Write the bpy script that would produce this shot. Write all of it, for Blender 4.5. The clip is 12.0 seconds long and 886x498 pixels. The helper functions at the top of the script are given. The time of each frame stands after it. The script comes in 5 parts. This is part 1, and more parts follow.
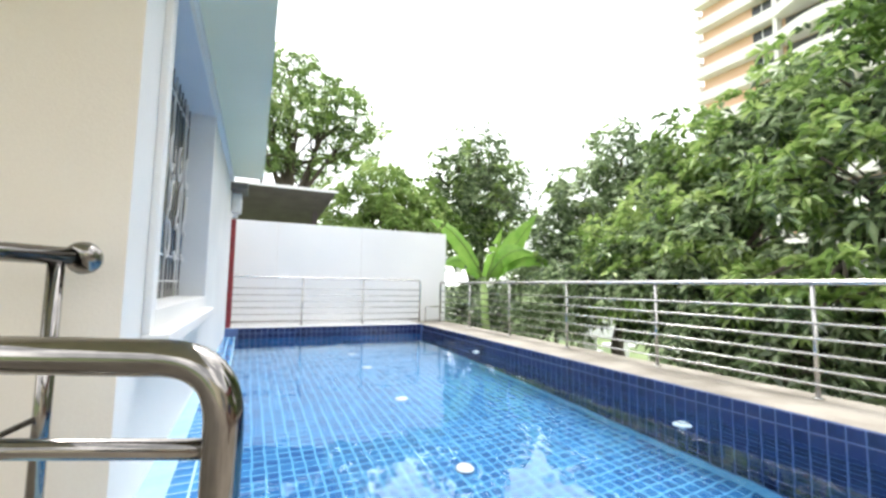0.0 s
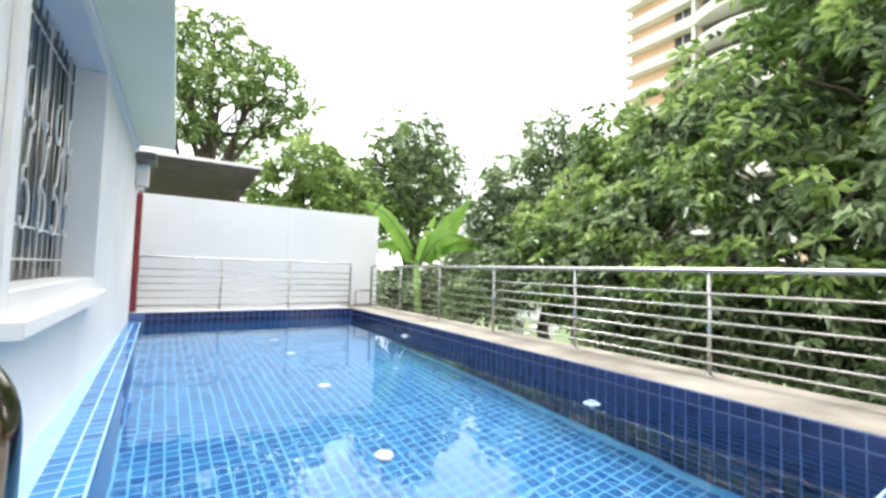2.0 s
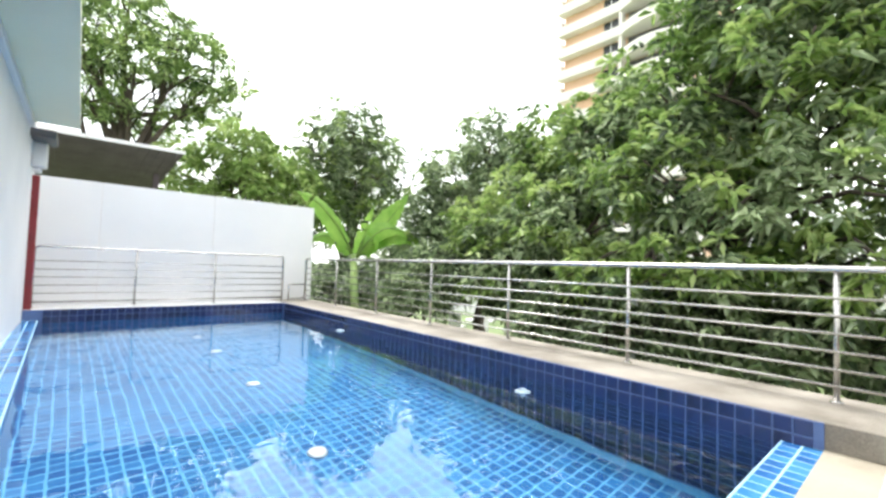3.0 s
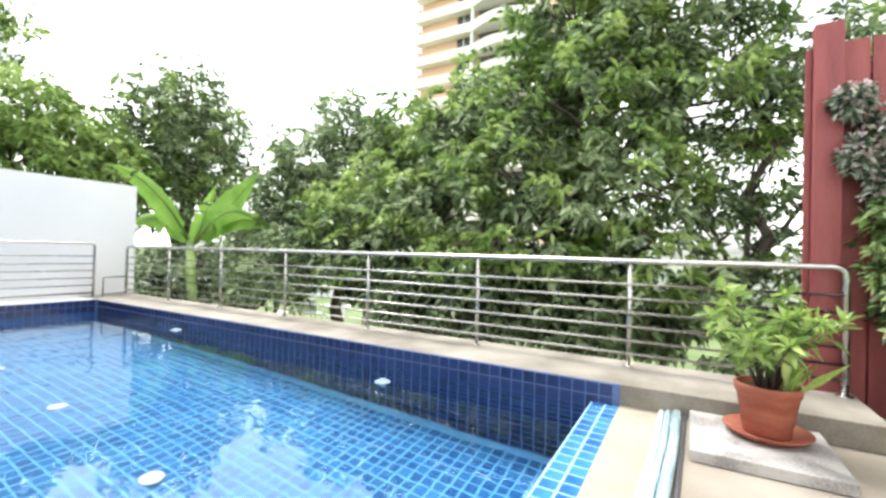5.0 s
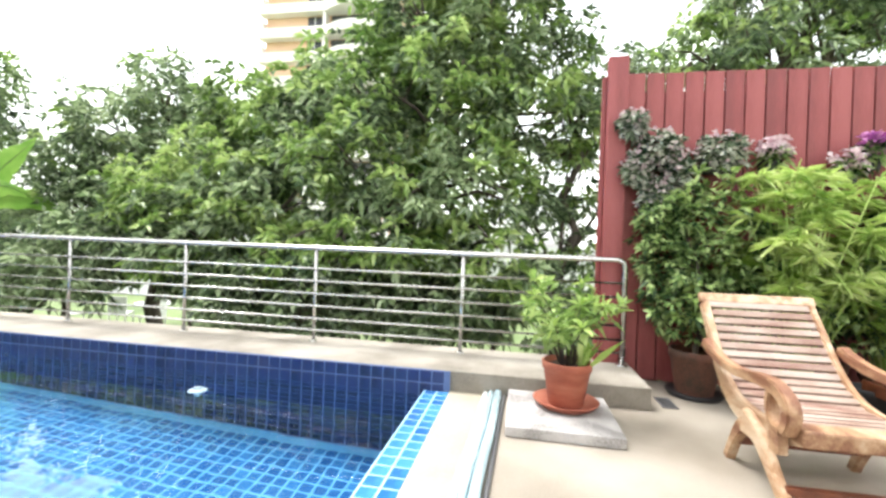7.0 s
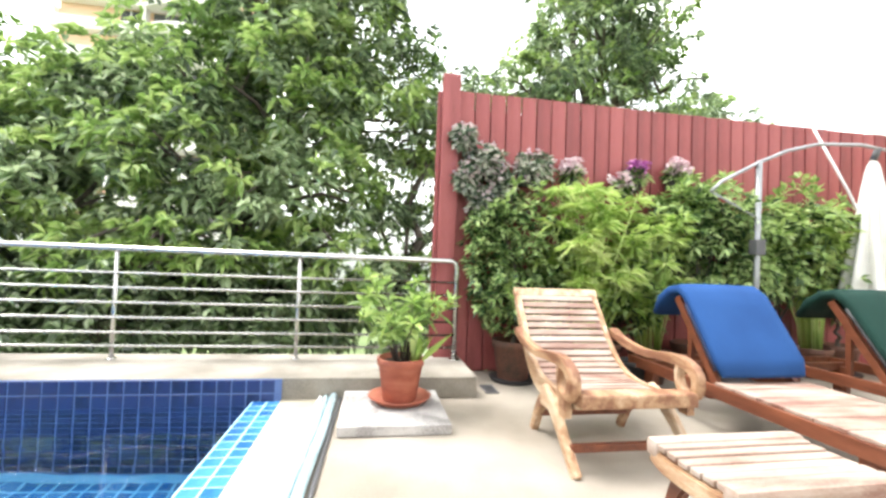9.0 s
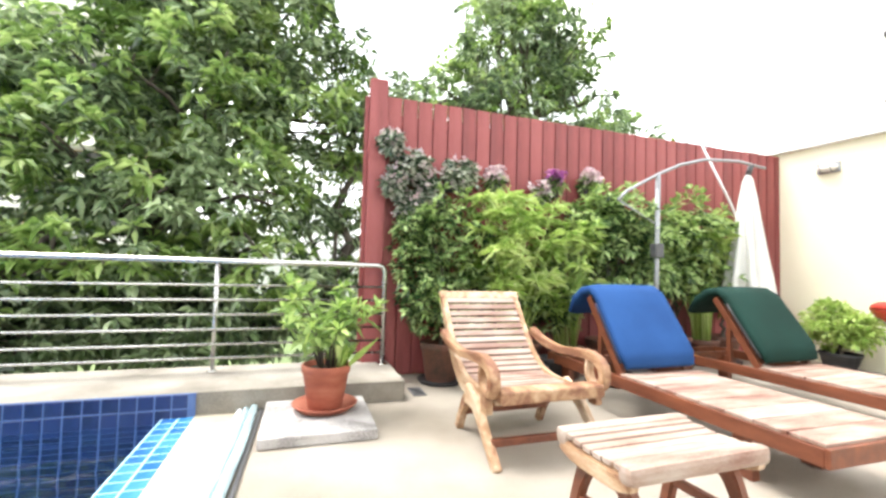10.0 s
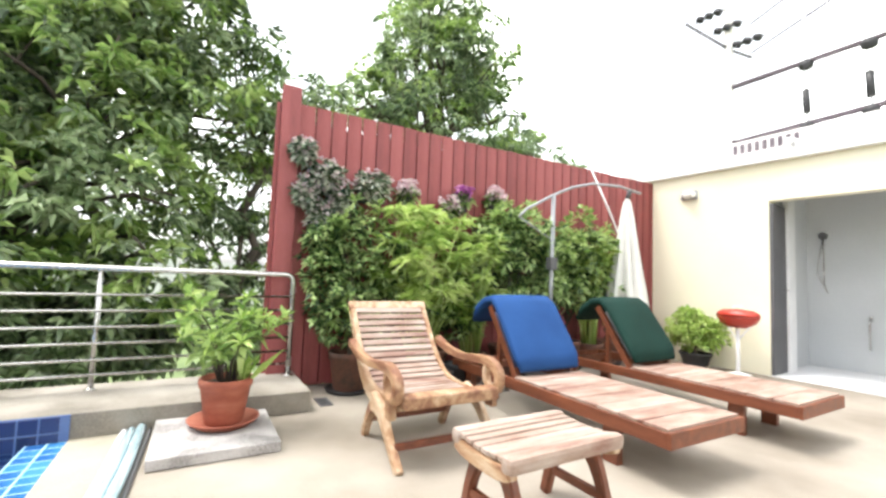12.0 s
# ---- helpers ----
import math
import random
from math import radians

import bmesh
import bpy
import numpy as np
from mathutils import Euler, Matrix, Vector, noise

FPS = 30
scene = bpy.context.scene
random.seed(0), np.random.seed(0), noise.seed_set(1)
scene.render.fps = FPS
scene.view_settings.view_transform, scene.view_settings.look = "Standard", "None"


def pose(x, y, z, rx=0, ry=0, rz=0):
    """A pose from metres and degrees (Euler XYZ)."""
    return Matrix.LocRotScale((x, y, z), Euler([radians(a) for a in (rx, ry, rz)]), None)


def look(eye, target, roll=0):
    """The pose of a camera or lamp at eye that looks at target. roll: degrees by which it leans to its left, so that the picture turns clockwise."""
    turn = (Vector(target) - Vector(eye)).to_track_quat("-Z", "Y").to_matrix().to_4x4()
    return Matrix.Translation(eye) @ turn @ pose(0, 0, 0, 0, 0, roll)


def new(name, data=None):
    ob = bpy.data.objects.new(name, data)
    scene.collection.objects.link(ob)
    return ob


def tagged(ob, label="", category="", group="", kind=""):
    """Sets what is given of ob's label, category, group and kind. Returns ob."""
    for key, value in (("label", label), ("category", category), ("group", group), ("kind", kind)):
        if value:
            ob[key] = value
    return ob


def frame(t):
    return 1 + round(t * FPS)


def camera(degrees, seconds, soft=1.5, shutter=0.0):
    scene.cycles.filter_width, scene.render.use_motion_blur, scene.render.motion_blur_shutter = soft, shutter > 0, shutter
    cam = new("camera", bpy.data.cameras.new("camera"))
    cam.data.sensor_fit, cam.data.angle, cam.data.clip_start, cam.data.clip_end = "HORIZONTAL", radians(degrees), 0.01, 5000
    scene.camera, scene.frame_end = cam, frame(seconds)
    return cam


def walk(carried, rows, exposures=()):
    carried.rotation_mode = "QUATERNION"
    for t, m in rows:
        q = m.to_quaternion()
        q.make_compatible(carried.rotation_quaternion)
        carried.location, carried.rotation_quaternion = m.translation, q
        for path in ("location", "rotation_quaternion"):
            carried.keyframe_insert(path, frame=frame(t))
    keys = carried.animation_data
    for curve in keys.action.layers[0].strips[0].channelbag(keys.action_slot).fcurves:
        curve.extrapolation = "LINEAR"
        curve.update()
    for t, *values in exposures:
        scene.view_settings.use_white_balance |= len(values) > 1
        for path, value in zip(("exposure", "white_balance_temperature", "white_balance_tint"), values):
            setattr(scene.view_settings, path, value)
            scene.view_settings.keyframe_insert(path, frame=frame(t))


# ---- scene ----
# ---------------------------------------------------------------- camera
cam = camera(92.0, 12.0, soft=2.8)
PATH = [
    (0, (-0.157, 0.048, 0.895), (0.670, 1.861, 1.067), 1.00),
    (0.5, (-0.125, 0.084, 0.902), (0.723, 1.888, 1.057), 1.30),
    (1, (-0.086, 0.076, 0.902), (0.812, 1.858, 1.038), 1.50),
    (1.5, (-0.054, 0.071, 0.898), (0.924, 1.811, 1.018), 1.60),
    (2, (-0.034, 0.075, 0.897), (1.053, 1.751, 1.001), 1.70),
    (2.5, (-0.023, 0.070, 0.889), (1.181, 1.664, 0.983), 1.90),
    (4.5, (-0.101, 0.058, 0.965), (1.539, 1.202, 1.004), 1.50),
    (5, (-0.080, 0.064, 0.987), (1.657, 1.056, 1.008), 1.50),
    (5.5, (-0.008, 0.018, 1.005), (1.800, 0.873, 1.011), 1.40),
    (6, (0.021, -0.007, 1.009), (1.894, 0.694, 1.008), 1.50),
    (6.5, (0.037, -0.008, 1.006), (1.965, 0.521, 1.000), 1.50),
    (7, (0.033, -0.005, 0.996), (2.002, 0.347, 0.998), 2.20),
    (9, (0.020, -0.108, 0.951), (1.992, -0.435, 1.014), 2.20),
    (9.5, (-0.008, -0.133, 0.951), (1.932, -0.612, 1.031), 1.90),
    (10, (-0.028, -0.135, 0.954), (1.867, -0.767, 1.046), 1.60),
    (10.5, (-0.065, -0.124, 0.961), (1.775, -0.900, 1.063), 1.80),
    (11, (-0.114, -0.115, 0.965), (1.677, -0.996, 1.090), 2.50),
    (11.5, (-0.143, -0.115, 0.974), (1.611, -1.068, 1.105), 2.30),
    (12, (-0.157, -0.123, 0.986), (1.576, -1.111, 1.122), 2.20),
]
EXPOSURES = [(0.0, -0.12), (2.5, -0.14), (5.0, -0.10), (6.0, -0.02), (7.0, 0.08), (9.5, 0.30), (10.5, 0.18), (11.5, 0.05), (12.0, 0.02)]
walk(cam, [(t, look(eye, target, roll)) for t, eye, target, roll in PATH], EXPOSURES)

# ---------------------------------------------------------------- sky, sun, exposure
world = bpy.data.worlds.new("world")
scene.world = world
world.use_nodes = True
wn, wl = world.node_tree.nodes, world.node_tree.links
sky = wn.new("ShaderNodeTexSky")
sky.sky_type = "NISHITA"
sky.sun_disc = False
sky.sun_elevation = radians(68)
sky.sun_rotation = radians(29)
sky.dust_density, sky.air_density, sky.ozone_density = 3.0, 1.0, 1.0
veil = wn.new("ShaderNodeHueSaturation")          # thin high haze takes most of the blue out
veil.inputs["Saturation"].default_value = 0.15
veil.inputs["Value"].default_value = 3.6
wl.new(sky.outputs[0], veil.inputs["Color"])
coord = wn.new("ShaderNodeTexCoord")
puff = wn.new("ShaderNodeTexNoise")               # broken cloud
puff.inputs["Scale"].default_value = 2.6
puff.inputs["Detail"].default_value = 7
puff.inputs["Roughness"].default_value = 0.55
wl.new(coord.outputs["Generated"], puff.inputs["Vector"])
edge = wn.new("ShaderNodeMapRange")
edge.inputs["From Min"].default_value, edge.inputs["From Max"].default_value = 0.50, 0.62
wl.new(puff.outputs["Fac"], edge.inputs["Value"])
cloud = wn.new("ShaderNodeMix")
cloud.data_type = "RGBA"
wl.new(edge.outputs["Result"], cloud.inputs["Factor"])
wl.new(veil.outputs["Color"], cloud.inputs["A"])
cloud.inputs["B"].default_value = (32.0, 32.0, 32.0, 1)
wl.new(cloud.outputs["Result"], wn["Background"].inputs["Color"])
wn["Background"].inputs["Strength"].default_value = 0.15

sun = new("sun", bpy.data.lights.new("sun", "SUN"))
sun.data.energy, sun.data.angle, sun.data.color = 2.5, radians(16), (1.0, 0.965, 0.92)
sun.matrix_world = look((4.2, 7.5, 20), (0, 0, 0))


# ---------------------------------------------------------------- builders
def part(name, bm, material, parent=None, label=""):
    """Link a bmesh as one mesh object under a thing or part."""
    me = bpy.data.meshes.new(name)
    bm.normal_update()
    bm.to_mesh(me)
    bm.free()
    me.materials.append(material)
    ob = new(name, me)
    ob.parent = parent
    if label:
        ob["label"] = label
    return ob


def thing(name, label, category, m=Matrix(), group=""):
    ob = new(name)
    ob.matrix_basis = m
    return tagged(ob, label, category, group)


def setting(ob, label, category):
    return tagged(ob, label, category, kind="structure")


def smooth(ob):
    for p in ob.data.polygons:
        p.use_smooth = True
    return ob


def box(bm, x0, x1, y0, y1, z0, z1, bevel=0.0, m=None):
    r = bmesh.ops.create_cube(bm, size=1)
    vs = r["verts"]
    for v in vs:
        v.co = Vector((x0 + (x1 - x0) * (v.co.x + 0.5), y0 + (y1 - y0) * (v.co.y + 0.5), z0 + (z1 - z0) * (v.co.z + 0.5)))
    if bevel:
        es = list({e for v in vs for e in v.link_edges})
        vs = list({v for f in bmesh.ops.bevel(bm, geom=es, offset=bevel, segments=2, affect="EDGES", profile=0.6)["faces"] for v in f.verts} | {v for v in vs if v.is_valid})
    if m is not None:
        bmesh.ops.transform(bm, matrix=m, verts=[v for v in vs if v.is_valid])
    return bm


def boxed(x0, x1, y0, y1, z0, z1, bevel=0.0, m=None):
    return box(bmesh.new(), x0, x1, y0, y1, z0, z1, bevel, m)


def rounded(pts, radius, steps=6):
    """A polyline with its inner corners rounded."""
    pts = [Vector(p) for p in pts]
    out = [pts[0]]
    for a, b, c in zip(pts, pts[1:], pts[2:]):
        u, w = (a - b), (c - b)
        r = min(radius, u.length * 0.49, w.length * 0.49)
        p, q = b + u.normalized() * r, b + w.normalized() * r
        for i in range(steps + 1):
            s = i / steps
            out.append((1 - s) ** 2 * p + 2 * s * (1 - s) * b + s * s * q)
    return out + [pts[-1]]


def tube(bm, pts, radii, seg=10, flat=1.0, up=(0, 0, 1)):
    """Sweep a round (or flattened) section along a line, with closed ends."""
    pts = [Vector(p) for p in pts]
    if not hasattr(radii, "__len__"):
        radii = [radii] * len(pts)
    rings = []
    side = None
    for i, p in enumerate(pts):
        d = (pts[min(i + 1, len(pts) - 1)] - pts[max(i - 1, 0)]).normalized()
        ref = Vector(up) if abs(d.dot(Vector(up))) < 0.95 else Vector((1, 0, 0))
        if side is None:
            side = d.cross(ref).normalized()
        side = (side - d * side.dot(d)).normalized()
        top = side.cross(d).normalized()
        rings.append([bm.verts.new(p + (side * math.cos(a) + top * flat * math.sin(a)) * radii[i]) for a in [2 * math.pi * k / seg for k in range(seg)]])
    for r, s in zip(rings, rings[1:]):
        for k in range(seg):
            bm.faces.new((r[k], r[(k + 1) % seg], s[(k + 1) % seg], s[k])).smooth = True
    bm.faces.new(rings[0][::-1])
    bm.faces.new(rings[-1])
    return bm


def lathe(bm, profile, seg=24, m=Matrix()):
    """Turn a profile of (radius, height) about z."""
    rings = [[bm.verts.new(m @ Vector((r * math.cos(2 * math.pi * k / seg), r * math.sin(2 * math.pi * k / seg), z))) for k in range(seg)] for r, z in profile]
    for r, s in zip(rings, rings[1:]):
        for k in range(seg):
            bm.faces.new((r[k], r[(k + 1) % seg], s[(k + 1) % seg], s[k])).smooth = True
    bm.faces.new(rings[0][::-1])
    bm.faces.new(rings[-1])
    return bm


def plank(bm, outline, thick, m=Matrix()):
    """A flat outline in x, z given a thickness along y, with softened edges."""
    a = [bm.verts.new(m @ Vector((x, -thick / 2, z))) for x, z in outline]
    b = [bm.verts.new(m @ Vector((x, thick / 2, z))) for x, z in outline]
    n = len(a)
    fs = [bm.faces.new(a), bm.faces.new(b[::-1])]
    for k in range(n):
        bm.faces.new((a[k], b[k], b[(k + 1) % n], a[(k + 1) % n]))
    bmesh.ops.recalc_face_normals(bm, faces=list({f for v in a + b for f in v.link_faces}))
    es = {e for f in fs for e in f.edges}
    bmesh.ops.bevel(bm, geom=list(es), offset=min(0.006, thick * 0.2), segments=1, affect="EDGES")
    return bm


def from_arrays(name, verts, faces, material, parent=None, label="", flat=True):
    me = bpy.data.meshes.new(name)
    me.from_pydata(verts, [], faces)
    me.materials.append(material)
    ob = new(name, me)
    ob.parent = parent
    if label:
        ob["label"] = label
    return ob


# ---------------------------------------------------------------- materials
def material(name, colors, scale=4.0, rough=0.6, metal=0.0, bump=0.2, fine=60.0, per_island=0.0, per_object=0.0, stretch=(1, 1, 1), spec=0.5, coat=0.0, contrast=(0.3, 0.7), rough_var=0.12, trans=0.0):
    """A surface with colour drifting between the given ones at two scales, grain and relief."""
    m = bpy.data.materials.new(name)
    m.use_nodes = True
    n, l = m.node_tree.nodes, m.node_tree.links
    b = n["Principled BSDF"]
    tc = n.new("ShaderNodeTexCoord")
    mp = n.new("ShaderNodeMapping")
    mp.inputs["Scale"].default_value = stretch
    l.new(tc.outputs["Object"], mp.inputs["Vector"])
    big, small = n.new("ShaderNodeTexNoise"), n.new("ShaderNodeTexNoise")
    big.inputs["Scale"].default_value, big.inputs["Detail"].default_value = scale, 5
    small.inputs["Scale"].default_value, small.inputs["Detail"].default_value = fine, 4
    l.new(mp.outputs[0], big.inputs["Vector"])
    l.new(mp.outputs[0], small.inputs["Vector"])
    mix = n.new("ShaderNodeMath")
    mix.operation = "MULTIPLY_ADD"
    l.new(small.outputs["Fac"], mix.inputs[0])
    mix.inputs[1].default_value = 0.35
    sub = n.new("ShaderNodeMath")
    sub.operation = "SUBTRACT"
    l.new(big.outputs["Fac"], sub.inputs[0])
    sub.inputs[1].default_value = 0.175
    l.new(sub.outputs[0], mix.inputs[2])
    value = mix.outputs[0]
    for amount, node, out in ((per_island, "ShaderNodeNewGeometry", "Random Per Island"), (per_object, "ShaderNodeObjectInfo", "Random")):
        if amount:
            g = n.new(node)
            a = n.new("ShaderNodeMath")
            a.operation = "MULTIPLY_ADD"
            l.new(g.outputs[out], a.inputs[0])
            a.inputs[1].default_value = amount
            s = n.new("ShaderNodeMath")
            s.operation = "SUBTRACT"
            l.new(value, s.inputs[0])
            s.inputs[1].default_value = amount / 2
            l.new(s.outputs[0], a.inputs[2])
            value = a.outputs[0]
    ramp = n.new("ShaderNodeValToRGB")
    e = ramp.color_ramp.elements
    e[0].position, e[1].position = contrast
    while len(e) < len(colors):
        e.new(0.5)
    for i, c in enumerate(colors):
        e[i].position = contrast[0] + (contrast[1] - contrast[0]) * i / max(1, len(colors) - 1)
        e[i].color = (*c, 1)
    l.new(value, ramp.inputs[0])
    l.new(ramp.outputs[0], b.inputs["Base Color"])
    rr = n.new("ShaderNodeMapRange")
    rr.inputs["To Min"].default_value, rr.inputs["To Max"].default_value = max(0.02, rough - rough_var), min(1, rough + rough_var)
    l.new(big.outputs["Fac"], rr.inputs["Value"])
    l.new(rr.outputs[0], b.inputs["Roughness"])
    b.inputs["Metallic"].default_value = metal
    b.inputs["Specular IOR Level"].default_value = spec
    b.inputs["Coat Weight"].default_value = coat
    if bump:
        bp = n.new("ShaderNodeBump")
        bp.inputs["Strength"].default_value, bp.inputs["Distance"].default_value = bump, 0.004
        l.new(small.outputs["Fac"], bp.inputs["Height"])
        l.new(bp.outputs[0], b.inputs["Normal"])
    if trans:
        t = n.new("ShaderNodeBsdfTranslucent")
        l.new(ramp.outputs[0], t.inputs["Color"])
        ms = n.new("ShaderNodeMixShader")
        ms.inputs[0].default_value = trans
        l.new(b.outputs[0], ms.inputs[1])
        l.new(t.outputs[0], ms.inputs[2])
        l.new(ms.outputs[0], n["Material Output"].inputs["Surface"])
    return m


M_WHITE = material("white_plaster", [(0.74, 0.74, 0.74), (0.82, 0.82, 0.81)], 1.2, 0.75, bump=0.15, fine=90)
# the beige holds the shade on the end wall, put into its colour
M_BEIGE = material("shade_beige_plaster", [(0.68, 0.615, 0.535), (0.74, 0.68, 0.60)], 1.0, 0.8, bump=0.2, fine=110)
M_SOFFIT = material("pale_green_soffit", [(0.80, 0.79, 0.60), (0.86, 0.845, 0.66)], 0.8, 0.8, bump=0.1)
M_BLUEWHITE = material("pale_blue_paint", [(0.68, 0.715, 0.755), (0.74, 0.77, 0.80)], 1.5, 0.55, bump=0.08)
M_CREAM = material("cream_render", [(0.74, 0.69, 0.52), (0.80, 0.76, 0.60)], 0.9, 0.85, bump=0.25, fine=120)
M_DECK = material("sand_screed", [(0.20, 0.17, 0.135), (0.29, 0.253, 0.207), (0.365, 0.327, 0.275)], 1.3, 0.75, bump=0.25, fine=140, contrast=(0.28, 0.66))
M_LEDGE = material("buff_coping", [(0.17, 0.15, 0.122), (0.29, 0.262, 0.22), (0.38, 0.348, 0.30)], 2.5, 0.75, bump=0.35, fine=120)
M_SLAB = material("worn_white_stone", [(0.20, 0.19, 0.18), (0.40, 0.38, 0.365), (0.50, 0.48, 0.465)], 5, 0.8, bump=0.4, fine=80)
M_GROUT = material("pale_grout", [(0.075, 0.125, 0.27), (0.115, 0.175, 0.35)], 6, 0.7, bump=0.1)
M_TILE = material("blue_glazed_tile", [(0.011, 0.014, 0.048), (0.016, 0.023, 0.08), (0.024, 0.036, 0.115)], 2.0, 0.12, bump=0.04, fine=20, per_object=0.5, per_island=0.5, rough_var=0.05)
M_FLOORTILE = material("sky_blue_tile", [(0.019, 0.108, 0.30), (0.028, 0.155, 0.385), (0.04, 0.20, 0.455)], 1.5, 0.2, bump=0.04, fine=20, per_object=0.4, per_island=0.5)
M_FLOORGROUT = material("light_blue_grout", [(0.085, 0.34, 0.60), (0.13, 0.41, 0.68)], 6, 0.7, bump=0.1)
M_STEEL = material("brushed_steel", [(0.47, 0.46, 0.445), (0.58, 0.57, 0.55)], 6, 0.24, metal=1.0, bump=0.03, fine=160)
M_CHROME = material("polished_steel", [(0.20, 0.19, 0.18), (0.28, 0.265, 0.25)], 5, 0.11, metal=1.0, bump=0.0, rough_var=0.03)
M_FENCE = material("red_stained_wood", [(0.19, 0.038, 0.038), (0.26, 0.057, 0.056), (0.315, 0.08, 0.078)], 2.0, 0.55, bump=0.3, fine=40, per_object=0.35, stretch=(4, 4, 0.5))
M_TEAK = material("weathered_teak", [(0.20, 0.085, 0.045), (0.41, 0.25, 0.14), (0.58, 0.45, 0.32)], 3.0, 0.5, bump=0.3, fine=50, per_object=0.3, stretch=(1.2, 5, 5), contrast=(0.3, 0.68))
M_TEAKTOP = material("sun_bleached_teak", [(0.20, 0.095, 0.068), (0.34, 0.245, 0.195), (0.43, 0.355, 0.305)], 3.0, 0.6, bump=0.3, fine=60, per_object=0.25, stretch=(5, 1.2, 5), contrast=(0.25, 0.7))
M_TEAKRED = material("oiled_red_teak", [(0.10, 0.028, 0.013), (0.22, 0.07, 0.032)], 3.0, 0.45, bump=0.25, fine=60, stretch=(1.2, 5, 5))
M_BLUECLOTH = material("blue_canvas", [(0.012, 0.05, 0.165), (0.02, 0.072, 0.22)], 2.5, 0.9, bump=0.3, fine=300, spec=0.2)
M_GREENCLOTH = material("dark_green_canvas", [(0.006, 0.024, 0.018), (0.010, 0.038, 0.03)], 2.5, 0.9, bump=0.3, fine=300, spec=0.2)
M_CANVAS = material("off_white_canvas", [(0.62, 0.61, 0.57), (0.72, 0.71, 0.67)], 4, 0.9, bump=0.2, fine=200)
M_TERRA = material("terracotta", [(0.24, 0.062, 0.036), (0.34, 0.10, 0.058), (0.41, 0.15, 0.092)], 5, 0.75, bump=0.3, fine=90, stretch=(1, 1, 3))
M_DARKPOT = material("stained_pot", [(0.05, 0.035, 0.025), (0.14, 0.06, 0.04), (0.22, 0.09, 0.06)], 4, 0.7, bump=0.2)
M_BLACK = material("black_rubber", [(0.012, 0.012, 0.013), (0.03, 0.03, 0.032)], 8, 0.55, bump=0.1)
M_SOIL = material("soil", [(0.03, 0.02, 0.014), (0.07, 0.05, 0.035)], 20, 0.95, bump=0.6)
M_BARK = material("bark", [(0.045, 0.035, 0.028), (0.11, 0.09, 0.07)], 5, 0.9, bump=0.6, fine=40, stretch=(3, 3, 0.6))
# the palest stop has the sky's gloss on the leaves mixed into the colour
M_LEAF = material("mango_leaf", [(0.06, 0.098, 0.05), (0.21, 0.30, 0.14), (0.50, 0.60, 0.36)], 0.55, 0.30, bump=0.0, spec=0.9, per_island=0.5, trans=0.45, contrast=(0.28, 0.74))
M_LEAFLIGHT = material("fresh_leaf", [(0.13, 0.23, 0.055), (0.29, 0.43, 0.12), (0.48, 0.60, 0.23)], 0.6, 0.4, bump=0.0, per_island=0.4, trans=0.4)
# the darkest stop colours some leaves like the shaded hollows of the shrub
M_SHRUB = material("shrub_leaf", [(0.045, 0.095, 0.032), (0.24, 0.37, 0.12), (0.52, 0.66, 0.29)], 2.0, 0.4, bump=0.0, per_island=0.7, trans=0.45)
M_PAPYRUS = material("papyrus_leaf", [(0.24, 0.39, 0.075), (0.49, 0.64, 0.18), (0.66, 0.76, 0.33)], 2.0, 0.45, bump=0.0, per_island=0.4, trans=0.4)
M_BANANA = material("banana_leaf", [(0.20, 0.42, 0.07), (0.36, 0.58, 0.13)], 3.0, 0.4, bump=0.1, trans=0.5)
M_FLOWER = material("pale_petals", [(0.62, 0.45, 0.50), (0.78, 0.72, 0.70)], 3.0, 0.6, bump=0, per_island=0.6, trans=0.3)
M_MAGENTA = material("magenta_petals", [(0.35, 0.08, 0.32), (0.62, 0.28, 0.52)], 3.0, 0.6, bump=0, per_island=0.6, trans=0.3)
M_SILVERLEAF = material("grey_green_leaf", [(0.05, 0.09, 0.05), (0.19, 0.26, 0.16), (0.60, 0.61, 0.52)], 3.0, 0.5, bump=0, per_island=0.7, trans=0.25)
M_GRASS = material("lawn", [(0.095, 0.145, 0.05), (0.155, 0.215, 0.08), (0.20, 0.265, 0.11)], 0.6, 0.9, bump=0.6, fine=30)
M_GREYROOF = material("grey_metal_roof", [(0.12, 0.10, 0.115), (0.17, 0.145, 0.16)], 3, 0.85, metal=0.0, bump=0.1, spec=0.15)
M_PANELWHITE = material("white_panel", [(0.76, 0.77, 0.78), (0.84, 0.84, 0.84)], 0.7, 0.55, bump=0.05)
M_ORANGE = material("ochre_facade", [(0.68, 0.45, 0.31), (0.74, 0.51, 0.36)], 0.3, 0.85, bump=0.1)
M_CONCRETE = material("pale_concrete", [(0.74, 0.71, 0.68), (0.82, 0.79, 0.76)], 0.4, 0.85, bump=0.1)
M_DARKGLASS = material("dark_window_glass", [(0.02, 0.025, 0.03), (0.05, 0.055, 0.06)], 0.5, 0.1, bump=0)
M_RED = material("red_enamel", [(0.36, 0.03, 0.02), (0.46, 0.05, 0.03)], 5, 0.35, bump=0.05)
M_REDDARK = material("dark_red_paint", [(0.20, 0.014, 0.02), (0.28, 0.025, 0.03)], 5, 0.5, bump=0.1)
M_WHITEMETAL = material("white_metal", [(0.70, 0.70, 0.70), (0.80, 0.80, 0.80)], 5, 0.4, bump=0.03)
M_GREYPOLE = material("galvanised_pole", [(0.26, 0.27, 0.28), (0.36, 0.37, 0.38)], 5, 0.45, metal=0.5, bump=0.05)
